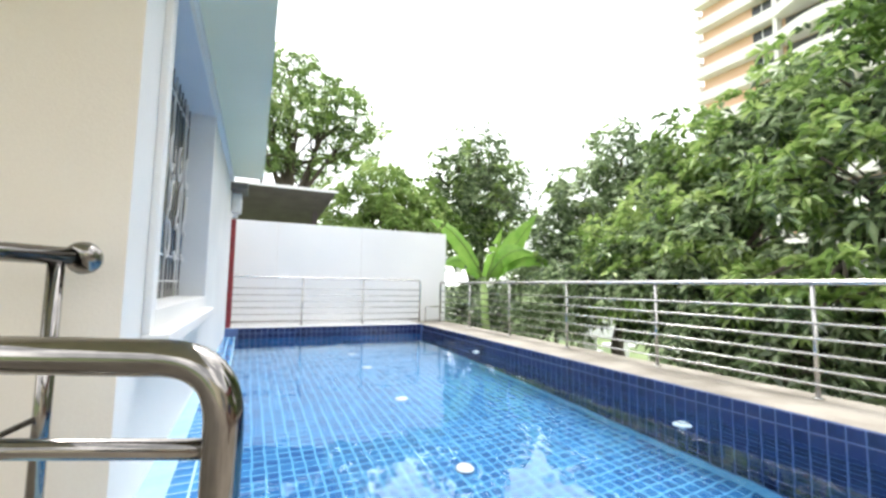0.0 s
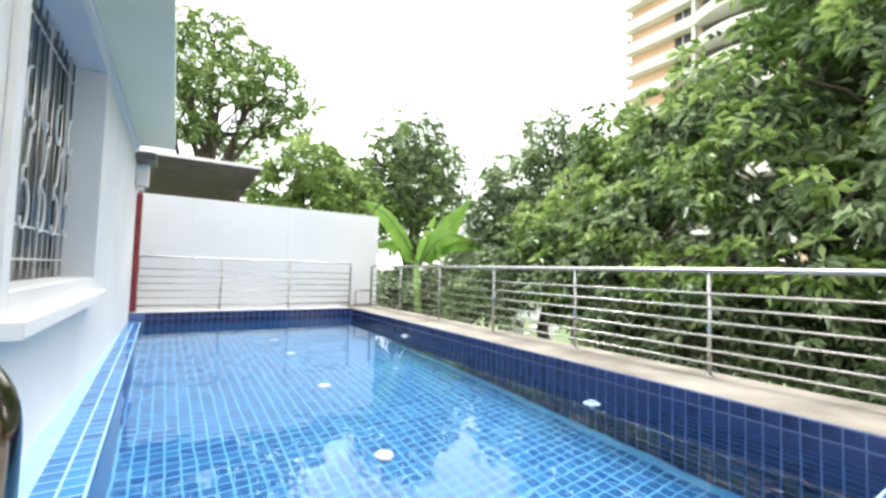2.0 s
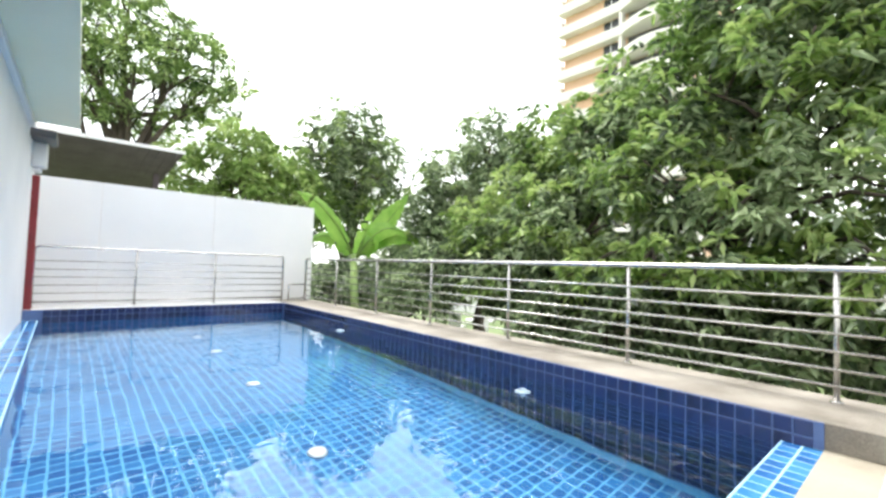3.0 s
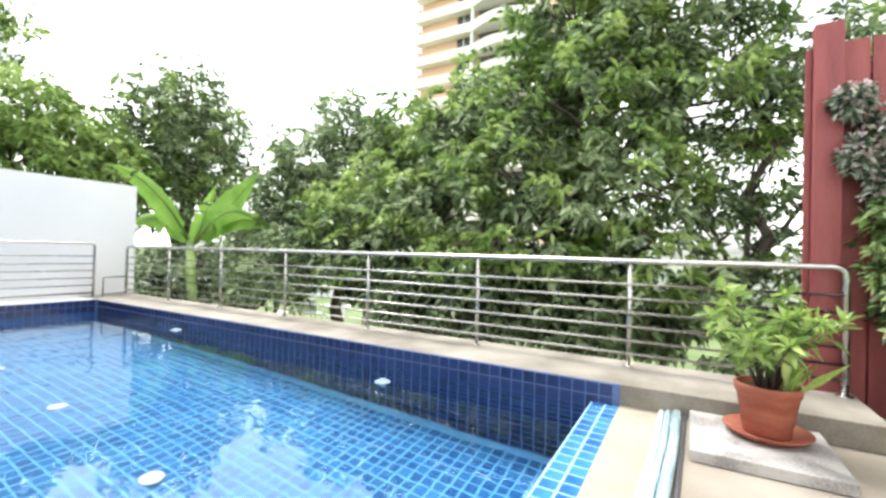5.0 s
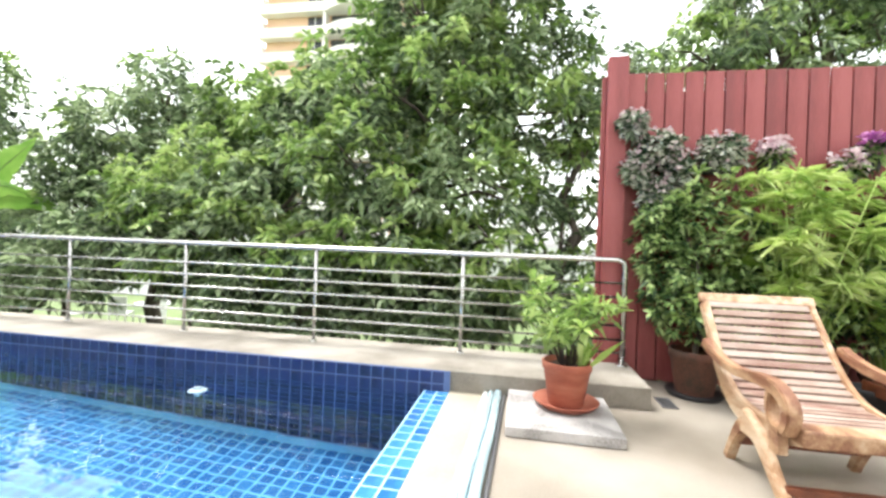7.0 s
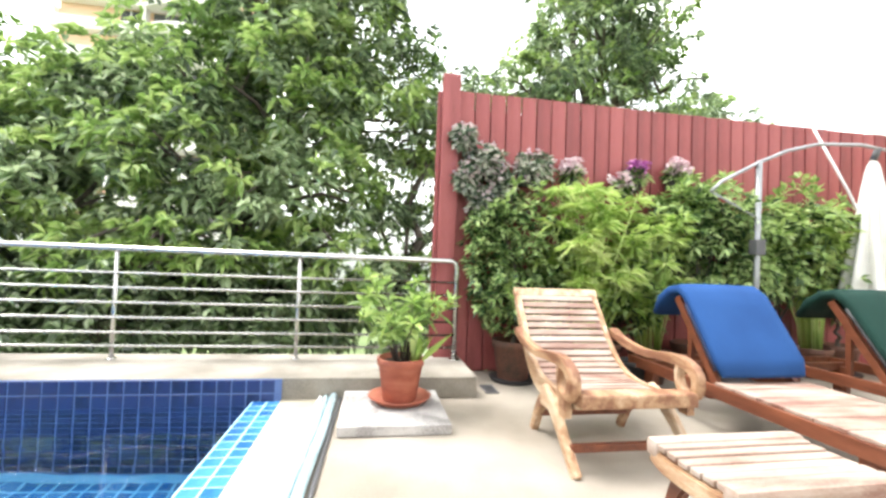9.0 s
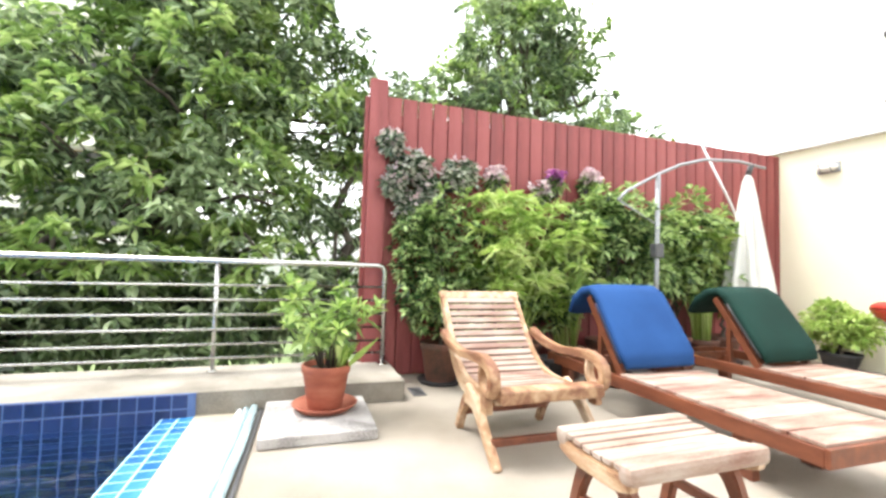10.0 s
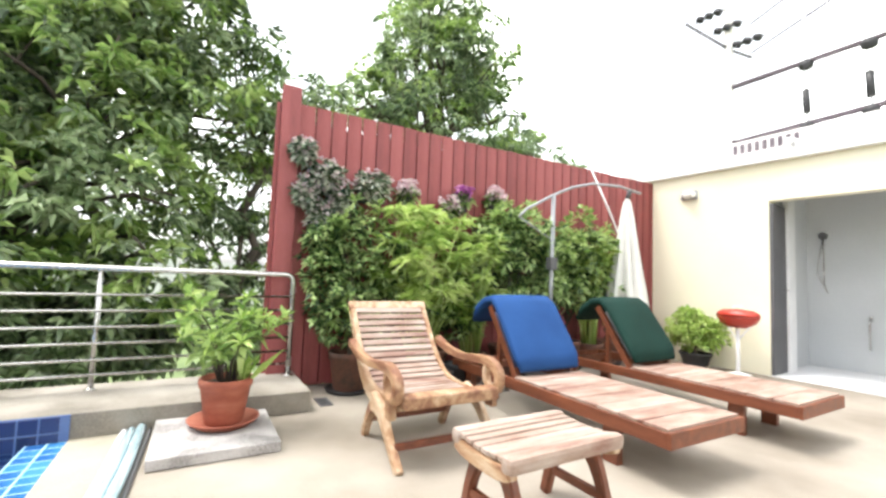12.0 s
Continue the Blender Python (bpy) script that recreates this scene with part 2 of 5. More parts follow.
M_DARKGREY = material("dark_grey_paint", [(0.07, 0.07, 0.075), (0.12, 0.12, 0.125)], 3, 0.6, bump=0.1)
M_CURTAIN = material("grey_curtain", [(0.20, 0.21, 0.22), (0.36, 0.37, 0.38)], 2, 0.9, bump=0.1, stretch=(8, 8, 0.2))
M_PVC = material("clear_blue_pvc", [(0.26, 0.38, 0.42), (0.50, 0.62, 0.65)], 8, 0.25, bump=0.05, stretch=(0.5, 6, 6))
M_EDGETILE = material("mid_blue_tile", [(0.02, 0.11, 0.32), (0.035, 0.18, 0.43), (0.06, 0.25, 0.52)], 2.0, 0.15, bump=0.04, fine=20, per_object=0.5)
M_BORDER = material("pale_screed", [(0.28, 0.25, 0.19), (0.37, 0.335, 0.26), (0.42, 0.385, 0.305)], 2.0, 0.8, bump=0.25, fine=120)
M_SHOWER = material("pale_shower_tile", [(0.50, 0.52, 0.535), (0.58, 0.595, 0.605)], 1.0, 0.35, bump=0.05)
M_NAVY = material("navy_piping", [(0.006, 0.014, 0.045), (0.01, 0.022, 0.065)], 3, 0.85, bump=0.2, fine=200)
M_FLOAT = material("wet_pale_plastic", [(0.26, 0.36, 0.42), (0.36, 0.46, 0.52)], 12, 0.3, bump=0.05)
M_PALEGROUT = material("pale_blue_grout", [(0.27, 0.47, 0.62), (0.36, 0.56, 0.68)], 6, 0.7, bump=0.1)


def water_material():
    m = bpy.data.materials.new("pool_water")
    m.use_nodes = True
    n, l = m.node_tree.nodes, m.node_tree.links
    g = n.new("ShaderNodeBsdfGlass")
    g.inputs["IOR"].default_value = 1.333
    g.inputs["Roughness"].default_value = 0.0
    g.inputs["Color"].default_value = (0.93, 0.985, 1.0, 1)
    tc = n.new("ShaderNodeTexCoord")
    a, b2 = n.new("ShaderNodeTexNoise"), n.new("ShaderNodeTexNoise")
    a.inputs["Scale"].default_value, a.inputs["Detail"].default_value = 2.2, 2
    b2.inputs["Scale"].default_value, b2.inputs["Detail"].default_value = 9.0, 1
    l.new(tc.outputs["Object"], a.inputs["Vector"])
    l.new(tc.outputs["Object"], b2.inputs["Vector"])
    add = n.new("ShaderNodeMath")
    add.operation = "MULTIPLY_ADD"
    l.new(b2.outputs["Fac"], add.inputs[0])
    add.inputs[1].default_value = 0.25
    l.new(a.outputs["Fac"], add.inputs[2])
    bp = n.new("ShaderNodeBump")
    bp.inputs["Strength"].default_value, bp.inputs["Distance"].default_value = 0.22, 0.02
    l.new(add.outputs[0], bp.inputs["Height"])
    l.new(bp.outputs[0], g.inputs["Normal"])
    l.new(g.outputs[0], n["Material Output"].inputs["Surface"])
    return m


M_WATER = water_material()

# ---------------------------------------------------------------- plan
WATER, FLOOR = -0.03, -1.05         # water level and pool floor
LEDGE = 0.145                       # top of the coping
XR, YF, YN = 3.0, 7.95, 0.62       # pool: right wall, far wall, near edge
GROUND = -1.75                      # garden below the terrace
LEAN = pose(-0.44, 8.1, 0, 0, 0, -0.95)   # the house stands slightly askew to the pool


def xl(y):
    """The pool's left edge, which follows the house."""
    return -0.285 + 0.008 * (8.07 - y)


# ---------------------------------------------------------------- ground and terrace
bm = bmesh.new()
bmesh.ops.create_grid(bm, x_segments=60, y_segments=60, size=600)
for v in bm.verts:
    v.co.z = GROUND + 0.05 * noise.noise(v.co * 0.02)
setting(part("ground", bm, M_GRASS), "green lawn below the raised terrace", "lawn")

setting(part("floor", boxed(-4.2, 3.75, -6.0, 0.44, -1.9, 0.0), M_DECK), "sand-coloured screed terrace floor beside the pool", "floor")
setting(part("pool_border", boxed(-0.9, 3.011, 0.13, 0.44, 0.0, 0.004), M_BORDER), "pale screed border beside the pool tiles", "border")
setting(part("pool_surround", boxed(-4.2, -0.46, 0.44, 9.2, -1.9, -0.02), M_DECK), "screed floor under the house wall", "floor")
setting(part("terrace_wall", boxed(3.2, 3.75, 0.44, 9.2, -1.9, 0.0), M_LEDGE), "buff retaining wall of the terrace", "wall")
setting(part("end_wall_base", boxed(-0.7, 3.2, 8.0, 9.2, -1.9, 0.0), M_LEDGE), "buff retaining wall behind the pool", "wall")
setting(part("coping", boxed(3.012, 3.75, -0.885, 9.2, 0.0, LEDGE, 0.008), M_LEDGE), "buff stone coping along the pool", "coping")
setting(part("coping", boxed(-0.7, 3.011, 7.962, 9.2, 0.0, LEDGE, 0.008), M_WHITE), "white painted coping at the pool's end", "coping")

# pool shell, water
pool = bmesh.new()
box(pool, -0.75, 3.3, 0.3, 8.2, FLOOR - 0.2, FLOOR)
setting(part("pool_floor", pool, M_FLOORGROUT), "light blue grouted pool floor", "pool floor")
setting(part("pool_wall_right", boxed(XR, 3.2, 0.44, 8.2, FLOOR, LEDGE - 0.004), M_GROUT), "grouted backing of the blue pool tiles", "pool wall")
setting(part("pool_wall_end", boxed(-0.7, XR, YF, 8.0, FLOOR, LEDGE - 0.004), M_GROUT), "grouted backing of the blue pool tiles", "pool wall")
setting(part("pool_wall_near", boxed(-0.6, XR, 0.44, YN, FLOOR, -0.001), M_PALEGROUT), "grouted pool edge beside the terrace", "pool wall")
bm = bmesh.new()
a = [(xl(0.44), 0.44), (xl(8.2), 8.2), (-0.60, 8.2), (-0.60, 0.44)]
lo = [bm.verts.new((x, y, FLOOR)) for x, y in a]
hi = [bm.verts.new((x, y, 0.0)) for x, y in a]
bm.faces.new(hi)
for k in range(4):
    bm.faces.new((lo[k], lo[(k + 1) % 4], hi[(k + 1) % 4], hi[k]))
bmesh.ops.recalc_face_normals(bm, faces=bm.faces[:])
setting(part("pool_wall_left", bm, M_PALEGROUT), "grouted pool edge along the house wall", "pool wall")
bm = bmesh.new()
bm.faces.new([bm.verts.new(p) for p in ((xl(YN) , YN, WATER), (XR, YN, WATER), (XR, YF, WATER), (xl(YF), YF, WATER))])
water = setting(part("water", bm, M_WATER), "clear still pool water over blue tiles", "water")
water.visible_shadow = False

# ---------------------------------------------------------------- house on the pool's left
# local frame: x = 0 is the wall's face, y = 0 the far end
house = lambda bm: bmesh.ops.transform(bm, matrix=LEAN, verts=bm.verts[:])


def house_box(name, x0, x1, y0, y1, z0, z1, mat, label, category, bevel=0.0):
    bm = boxed(x0, x1, y0, y1, z0, z1, bevel)
    house(bm)
    return setting(part(name, bm, mat), label, category)


WY0, WY1, WZ0, WZ1 = -5.84, -3.86, 0.775, 2.36      # window opening
NEAR = -6.24                                       # near corner of the house
for x in [(NEAR, WY0, -0.02, 3.2), (WY1, 0.2, -0.02, 3.2), (WY0, WY1, -0.02, WZ0), (WY0, WY1, WZ1, 3.2)]:
    house_box("wall_west", -0.2, 0, *x, M_WHITE, "white plastered house wall", "wall")
house_box("wall_corner", -3.4, -0.2, NEAR, NEAR + 0.2, -0.02, 3.2, M_BEIGE, "plastered end wall of the house, its shade coloured in as beige", "wall")
house_box("wall_corner", -0.2, 0.001, NEAR - 0.004, NEAR, -0.02, 3.2, M_BEIGE, "plastered end wall of the house, its shade coloured in as beige", "wall")
house_box("room_back", -2.4, -2.3, NEAR + 0.2, 0.2, -0.02, 3.2, M_BEIGE, "dim plain wall inside the house", "wall")
house_box("ceiling", -2.4, 0.46, -9.6, -0.85, 2.50, 2.60, M_SOFFIT, "pale green underside of the canopy", "ceiling")
house_box("trim", 0.0, 0.045, NEAR, -0.85, 2.43, 2.50, M_WHITE, "white cornice under the canopy", "trim", 0.006)

# window in the house wall: surround, bars, glass
win = thing("window_1", "white framed window with ornate grey wrought-iron bars and drawn curtain", "window")
win["kind"] = "structure"


def house_part(name, bm, mat, parent, label=""):
    house(bm)
    return part(name, bm, mat, parent, label)


SUR = 0.03
house_part("surround", boxed(0.0, SUR, WY0 - 0.09, WY0, WZ0 - 0.1, WZ1 + 0.1, 0.006), M_WHITE, win)
house_part("surround", boxed(0.0, SUR, WY1, WY1 + 0.07, WZ0 - 0.1, WZ1 + 0.1, 0.006), M_WHITE, win)
house_part("surround", boxed(0.0, SUR, WY0, WY1, WZ1, WZ1 + 0.1, 0.006), M_WHITE, win)
house_part("window_sill", boxed(0.0, 0.10, WY0 - 0.09, WY1 + 0.07, WZ0 - 0.17, WZ0 - 0.1, 0.008), M_WHITE, win)
house_part("window_sill", boxed(-0.2, SUR, WY0, WY1, WZ0 - 0.1, WZ0 - 0.004), M_WHITE, win)
for y0, y1 in ((WY0, WY0 + 0.012), (WY1 - 0.012, WY1)):
    house_part("reveal", boxed(-0.2, SUR - 0.003, y0, y1, WZ0, WZ1), M_BLUEWHITE, win, "pale blue painted reveal")
house_part("reveal", boxed(-0.2, SUR - 0.003, WY0 + 0.012, WY1 - 0.012, WZ1 - 0.012, WZ1), M_BLUEWHITE, win, "pale blue painted reveal")
for y in (WY0 + 0.04, (WY0 + WY1) / 2, WY1 - 0.05):
    house_part("window_frame", boxed(-0.235, -0.2, y - 0.028, y + 0.028, WZ0, WZ1, 0.004), M_DARKGREY, win, "dark grey frame")
for z in (WZ0 + 0.03, WZ1 - 0.04):
    house_part("window_frame", boxed(-0.233, -0.203, WY0 + 0.07, WY1 - 0.08, z - 0.028, z + 0.028, 0.004), M_DARKGREY, win, "dark grey frame")
house_part("pane", boxed(-0.222, -0.216, WY0 + 0.06, WY1 - 0.07, WZ0 + 0.05, WZ1 - 0.06), M_DARKGLASS, win, "dark window glass")
house_part("curtain", boxed(-0.199, -0.196, WY0 + 0.5, WY0 + 0.86, WZ0 + 0.06, WZ1 - 0.06), M_CURTAIN, win, "grey blind")
GX = -0.165
for i in range(15):
    y = WY0 + 0.06 + (WY1 - WY0 - 0.12) * i / 14
    house_part("grille_bar", tube(bmesh.new(), [(GX, y, WZ0 + 0.005), (GX, y, WZ1 - 0.015)], 0.007, 6), M_WHITEMETAL if i % 4 == 1 else M_STEEL, win, "upright iron bar")
for z in (WZ0 + 0.12, WZ0 + 0.30, WZ1 - 0.16):
    house_part("grille_bar", tube(bmesh.new(), [(GX, WY0 + 0.02, z), (GX, WY1 - 0.02, z)], 0.007, 6), M_WHITEMETAL, win, "white cross bar")
for k in range(6):
    y = WY0 + 0.2 + 0.34 * k
    for s, z0 in ((1, 1.15), (-1, 1.75)):
        pts = []
        for j in range(15):
            a = j / 14 * 4.2
            r = 0.13 * (1 - j / 20)
            pts.append((GX + 0.012, y + s * r * math.sin(a), z0 + 0.17 * math.cos(a) * (1 - j / 22)))
        house_part("scroll", tube(bmesh.new(), pts, 0.008, 6), M_WHITEMETAL, win, "white curled scroll")
    pts = [(GX + 0.014, y - 0.06 + 0.16 * j / 8, 1.28 + 0.4 * j / 8 + 0.05 * math.sin(j * 1.5)) for j in range(9)]
    house_part("scroll", tube(bmesh.new(), pts, 0.008, 6), M_WHITEMETAL, win, "white curled scroll")

house_box("door_edge", 0.0, 0.075, -0.10, 0.02, 0.0, 1.95, M_REDDARK, "dark red painted post at the wall's end", "post", 0.006)
gut = thing("gutter_bracket", "white rain gutter outlet with dark bracket under the canopy", "gutter", LEAN)
part("outlet", boxed(0.0, 0.15, -0.42, -0.2, 2.02, 2.34, 0.02), M_WHITEMETAL, gut)
part("spout", boxed(0.02, 0.10, -0.36, -0.24, 1.955, 2.0, 0.01), M_WHITEMETAL, gut)
part("bracket", boxed(0.0, 0.24, -0.8, -0.2, 2.34, 2.44, 0.01), M_DARKGREY, gut, "dark bracket")

# white boundary wall and neighbour's roof behind the pool
bw = thing("boundary_wall", "tall white panelled boundary wall behind the pool", "wall")
bw["kind"] = "structure"
XS = [-0.75, 0.33, 1.93, 3.83]
for a, b in zip(XS, XS[1:]):
    part("panel", boxed(a + 0.004, b - 0.004, 8.62, 8.70, LEDGE + 0.002, 2.04, 0.004), M_PANELWHITE, bw)
for a in XS[1:3]:
    part("joint", boxed(a - 0.004, a + 0.004, 8.63, 8.69, LEDGE + 0.002, 2.03), M_CONCRETE, bw, "grey panel joint")
roof = thing("neighbour_roof", "grey corrugated lean-to roof with white fascia beyond the wall", "roof")
bm = boxed(-2.6, 1.5, 0, 4.2, 0, 0.03, 0, pose(0, 9.2, 2.84, -5))
part("sheet", bm, M_GREYROOF, roof)
for k in range(28):
    part("rib", boxed(-2.55 + 0.147 * k, -2.51 + 0.147 * k, 0, 4.2, -0.02, -0.001, 0, pose(0, 9.2, 2.84, -5)), M_GREYROOF, roof)
part("fascia", boxed(-2.6, 1.52, 9.16, 9.195, 2.82, 2.88, 0.004), M_WHITEMETAL, roof, "white fascia board")
part("post", boxed(-1.9, -1.8, 9.9, 10.0, -1.75, 2.76), M_GREYROOF, roof)
part("post", boxed(1.25, 1.35, 10.9, 11.0, -1.75, 2.67), M_GREYROOF, roof)


# ---------------------------------------------------------------- railings
def post_on(bm, x, y, z0, z1, r):
    tube(bm, [(x, y, z0), (x, y, z1)], r, 10)
    lathe(bm, [(r * 2.1, z0), (r * 2.1, z0 + 0.006), (r * 1.2, z0 + 0.012)], 14, Matrix.Translation((x, y, 0)))
    return bm


rail = thing("pool_railing", "brushed steel railing with six thin bars on the buff coping", "railing")
RX, RZ = 3.56, 0.965
part("top_rail", tube(bmesh.new(), rounded([(RX, 8.30, LEDGE), (RX, 8.30, RZ), (RX, -0.82, RZ), (RX, -0.82, LEDGE)], 0.07), 0.0215, 12), M_STEEL, rail)
for y in (8.30, -0.82):
    part("foot_plate", lathe(bmesh.new(), [(0.045, LEDGE), (0.045, LEDGE + 0.006), (0.026, LEDGE + 0.012)], 16, Matrix.Translation((RX, y, 0))), M_STEEL, rail)
for k in range(6):
    part("post", post_on(bmesh.new(), RX, 0.45 + 1.308 * k, LEDGE, RZ - 0.012, 0.0165), M_STEEL, rail)
for z in (0.785, 0.675, 0.565, 0.455, 0.345, 0.245):
    part("bar", tube(bmesh.new(), [(RX - 0.012, -0.81, z), (RX - 0.012, 8.29, z)], 0.0095, 8), M_STEEL, rail)

end = thing("end_railing", "grey steel railing on the white coping before the wall", "railing")
EY = 8.30
part("top_rail", tube(bmesh.new(), rounded([(-0.38, EY, LEDGE), (-0.38, EY, 1.0), (3.10, EY, 1.0), (3.10, EY, LEDGE)], 0.07), 0.019, 10), M_STEEL, end)
for x in (0.79, 1.92):
    part("post", post_on(bmesh.new(), x, EY, LEDGE, 0.985, 0.017), M_STEEL, end)
for z in (0.80, 0.68, 0.57, 0.455, 0.34):
    part("bar", tube(bmesh.new(), [(-0.37, EY - 0.01, z), (3.09, EY - 0.01, z)], 0.008, 8), M_STEEL, end)
part("bottom_rail", tube(bmesh.new(), [(-0.38, EY, 0.215), (3.10, EY, 0.215)], 0.015, 8), M_STEEL, end)
stub = thing("low_rail", "small low steel hoop rail on the coping", "railing")
part("hoop", tube(bmesh.new(), rounded([(3.23, EY, LEDGE), (3.23, EY, 0.46), (3.53, EY, 0.46)], 0.03), 0.014, 8), M_STEEL, stub)
part("bar", tube(bmesh.new(), [(3.23, EY, 0.19), (3.53, EY, 0.19)], 0.01, 8), M_STEEL, stub)

near = thing("hand_rail", "polished steel handrail with a rounded corner beside the steps", "railing")
part("rail", tube(bmesh.new(), rounded([(-1.06, 1.08, 0.797), (-0.175, 0.70, 0.792), (-0.175, 0.70, 0.0)], 0.085, 10), 0.025, 20), M_CHROME, near)
part("bar", tube(bmesh.new(), [(-1.06, 1.08, 0.665), (-0.178, 0.702, 0.675)], 0.0135, 14), M_CHROME, near)
part("post", tube(bmesh.new(), [(-1.04, 1.07, 0.0), (-1.04, 1.07, 0.79)], 0.0205, 16), M_CHROME, near)
near2 = thing("wall_rail", "polished steel rail fixed to the beige wall with a domed cap", "railing")
part("rail", tube(bmesh.new(), [(-1.40, 1.02, 0.985), (-0.65, 1.71, 0.965)], 0.027, 16), M_CHROME, near2)
part("cap", lathe(bmesh.new(), [(0.02, -0.03), (0.048, -0.02), (0.052, 0.0), (0.047, 0.02), (0.03, 0.034), (0.008, 0.04)], 22, pose(-0.625, 1.735, 0.963, -70, 0, -25)), M_CHROME, near2, "domed steel cap")
part("post", tube(bmesh.new(), [(-0.675, 1.685, 0.0), (-0.675, 1.685, 0.95)], 0.021, 14), M_CHROME, near2)
part("brace", tube(bmesh.new(), [(-1.35, 1.06, 0.22), (-0.675, 1.685, 0.50)], 0.009, 8), M_CHROME, near2)

# ---------------------------------------------------------------- pool fittings
for x, y in ((2.62, 2.12), (2.85, 5.45)):
    d = thing("floating_dispenser", "small white chlorine dispenser floating in the pool", "dispenser", pose(x, y, WATER - 0.008), "dispensers floating in the pool")
    part("flange", lathe(bmesh.new(), [(0.06, 0), (0.062, 0.01), (0.045, 0.018), (0.03, 0.021)], 24), M_FLOAT, d)
    part("nozzle", lathe(bmesh.new(), [(0.028, 0.018), (0.026, 0.03), (0.012, 0.03)], 16), M_FLOAT, d)
    part("stem", tube(bmesh.new(), [(0, 0, -0.11), (0, 0, 0.002)], 0.018, 10), M_FLOAT, d)
for x, y in ((1.36, 2.92), (1.40, 4.45), (1.41, 5.9), (1.41, 6.9)):
    d = thing("floor_inlet", "round white inlet cover on the pool floor", "inlet", pose(x, y, FLOOR + 0.012), "inlets on the pool floor")
    part("cover", lathe(bmesh.new(), [(0.07, 0), (0.066, 0.014), (0.04, 0.02), (0.015, 0.022)], 24), M_WHITEMETAL, d)

# ---------------------------------------------------------------- terrace things
slab = thing("paving_slab", "weathered pale stone slab under the potted plant", "slab")
bm = boxed(2.365, 3.008, -0.585, 0.035, 0.003, 0.06, 0.007)
part("stone", bm, M_SLAB, slab)
tub = thing("pool_cover_tube", "translucent bluish plastic tube lying along the pool edge", "tube")
for dy, r, z in ((0.0, 0.026, 0.028), (0.048, 0.02, 0.022), (0.085, 0.016, 0.018)):
    pts = [(0.55 + 0.2218 * k, 0.165 - 0.006 * k + dy + 0.004 * math.sin(k * 1.3), z) for k in range(12)]
    part("hose", tube(bmesh.new(), pts, r, 12), M_PVC if r > 0.017 else M_WHITEMETAL, tub)
part("rod", tube(bmesh.new(), [(0.55, 0.12, 0.012), (2.99, 0.06, 0.012)], 0.011, 8), M_DARKGREY, tub, "dark rod")


def pot(bm, r, h, m=Matrix()):
    """A flower pot with a rolled rim and an open top."""
    return lathe(bm, [(0.02, 0), (r * 0.70, 0), (r * 0.72, 0.01), (r * 0.94, h * 0.80), (r * 1.0, h * 0.82), (r * 1.02, h * 0.97), (r * 1.0, h), (r * 0.92, h), (r * 0.88, h * 0.86), (0.02, h * 0.86)], 36, m)


# ---------------------------------------------------------------- teak furniture
def ribbon(pts, widths, steps=4):
    """The outline in x, z of a band of changing width along a smooth line."""
    p = [Vector((x, z, 0)) for x, z in pts]
    line, ws = [], []
    for i in range(len(p) - 1):
        a, b, c, d = p[max(i - 1, 0)], p[i], p[i + 1], p[min(i + 2, len(p) - 1)]
        for k in range(steps):
            t = k / steps
            line.append(0.5 * ((2 * b) + (c - a) * t + (2 * a - 5 * b + 4 * c - d) * t * t + (3 * b - a - 3 * c + d) * t ** 3))
            ws.append(widths[i] + (widths[i + 1] - widths[i]) * t)
    line.append(p[-1])
    ws.append(widths[-1])
    left, right = [], []
    for i, q in enumerate(line):
        d = (line[min(i + 1, len(line) - 1)] - line[max(i - 1, 0)]).normalized()
        n = Vector((-d.y, d.x, 0)) * ws[i] / 2
        left.append((q.x + n.x, q.y + n.y))
        right.append((q.x - n.x, q.y - n.y))
    return left + right[::-1]


def band(pts, widths, thick, y, steps=4):
    """The same band as a solid, quad by quad, so that curls stay clean."""
    bm = bmesh.new()
    o = ribbon(pts, widths, steps)
    n = len(o) // 2
    L, R = o[:n], o[n:][::-1]
    rings = [[bm.verts.new((L[i][0], y - thick / 2, L[i][1])), bm.verts.new((L[i][0], y + thick / 2, L[i][1])), bm.verts.new((R[i][0], y + thick / 2, R[i][1])), bm.verts.new((R[i][0], y - thick / 2, R[i][1]))] for i in range(n)]
    for a, b in zip(rings, rings[1:]):
        for k in range(4):
            bm.faces.new((a[k], a[(k + 1) % 4], b[(k + 1) % 4], b[k]))
    bm.faces.new(rings[0][::-1])
    bm.faces.new(rings[-1])
    bmesh.ops.recalc_face_normals(bm, faces=bm.faces[:])
    long_edges = [e for e in bm.edges if len(e.link_faces) == 2 and e.calc_face_angle(0) > 0.6]
    bmesh.ops.bevel(bm, geom=long_edges, offset=0.006, segments=2, affect="EDGES")
    return bm


def slat(length, width, thick, m, along="y"):
    bm = boxed(-width / 2, width / 2, -length / 2, length / 2, -thick / 2, thick / 2, 0.004)
    bmesh.ops.transform(bm, matrix=m, verts=bm.verts[:])
    return bm


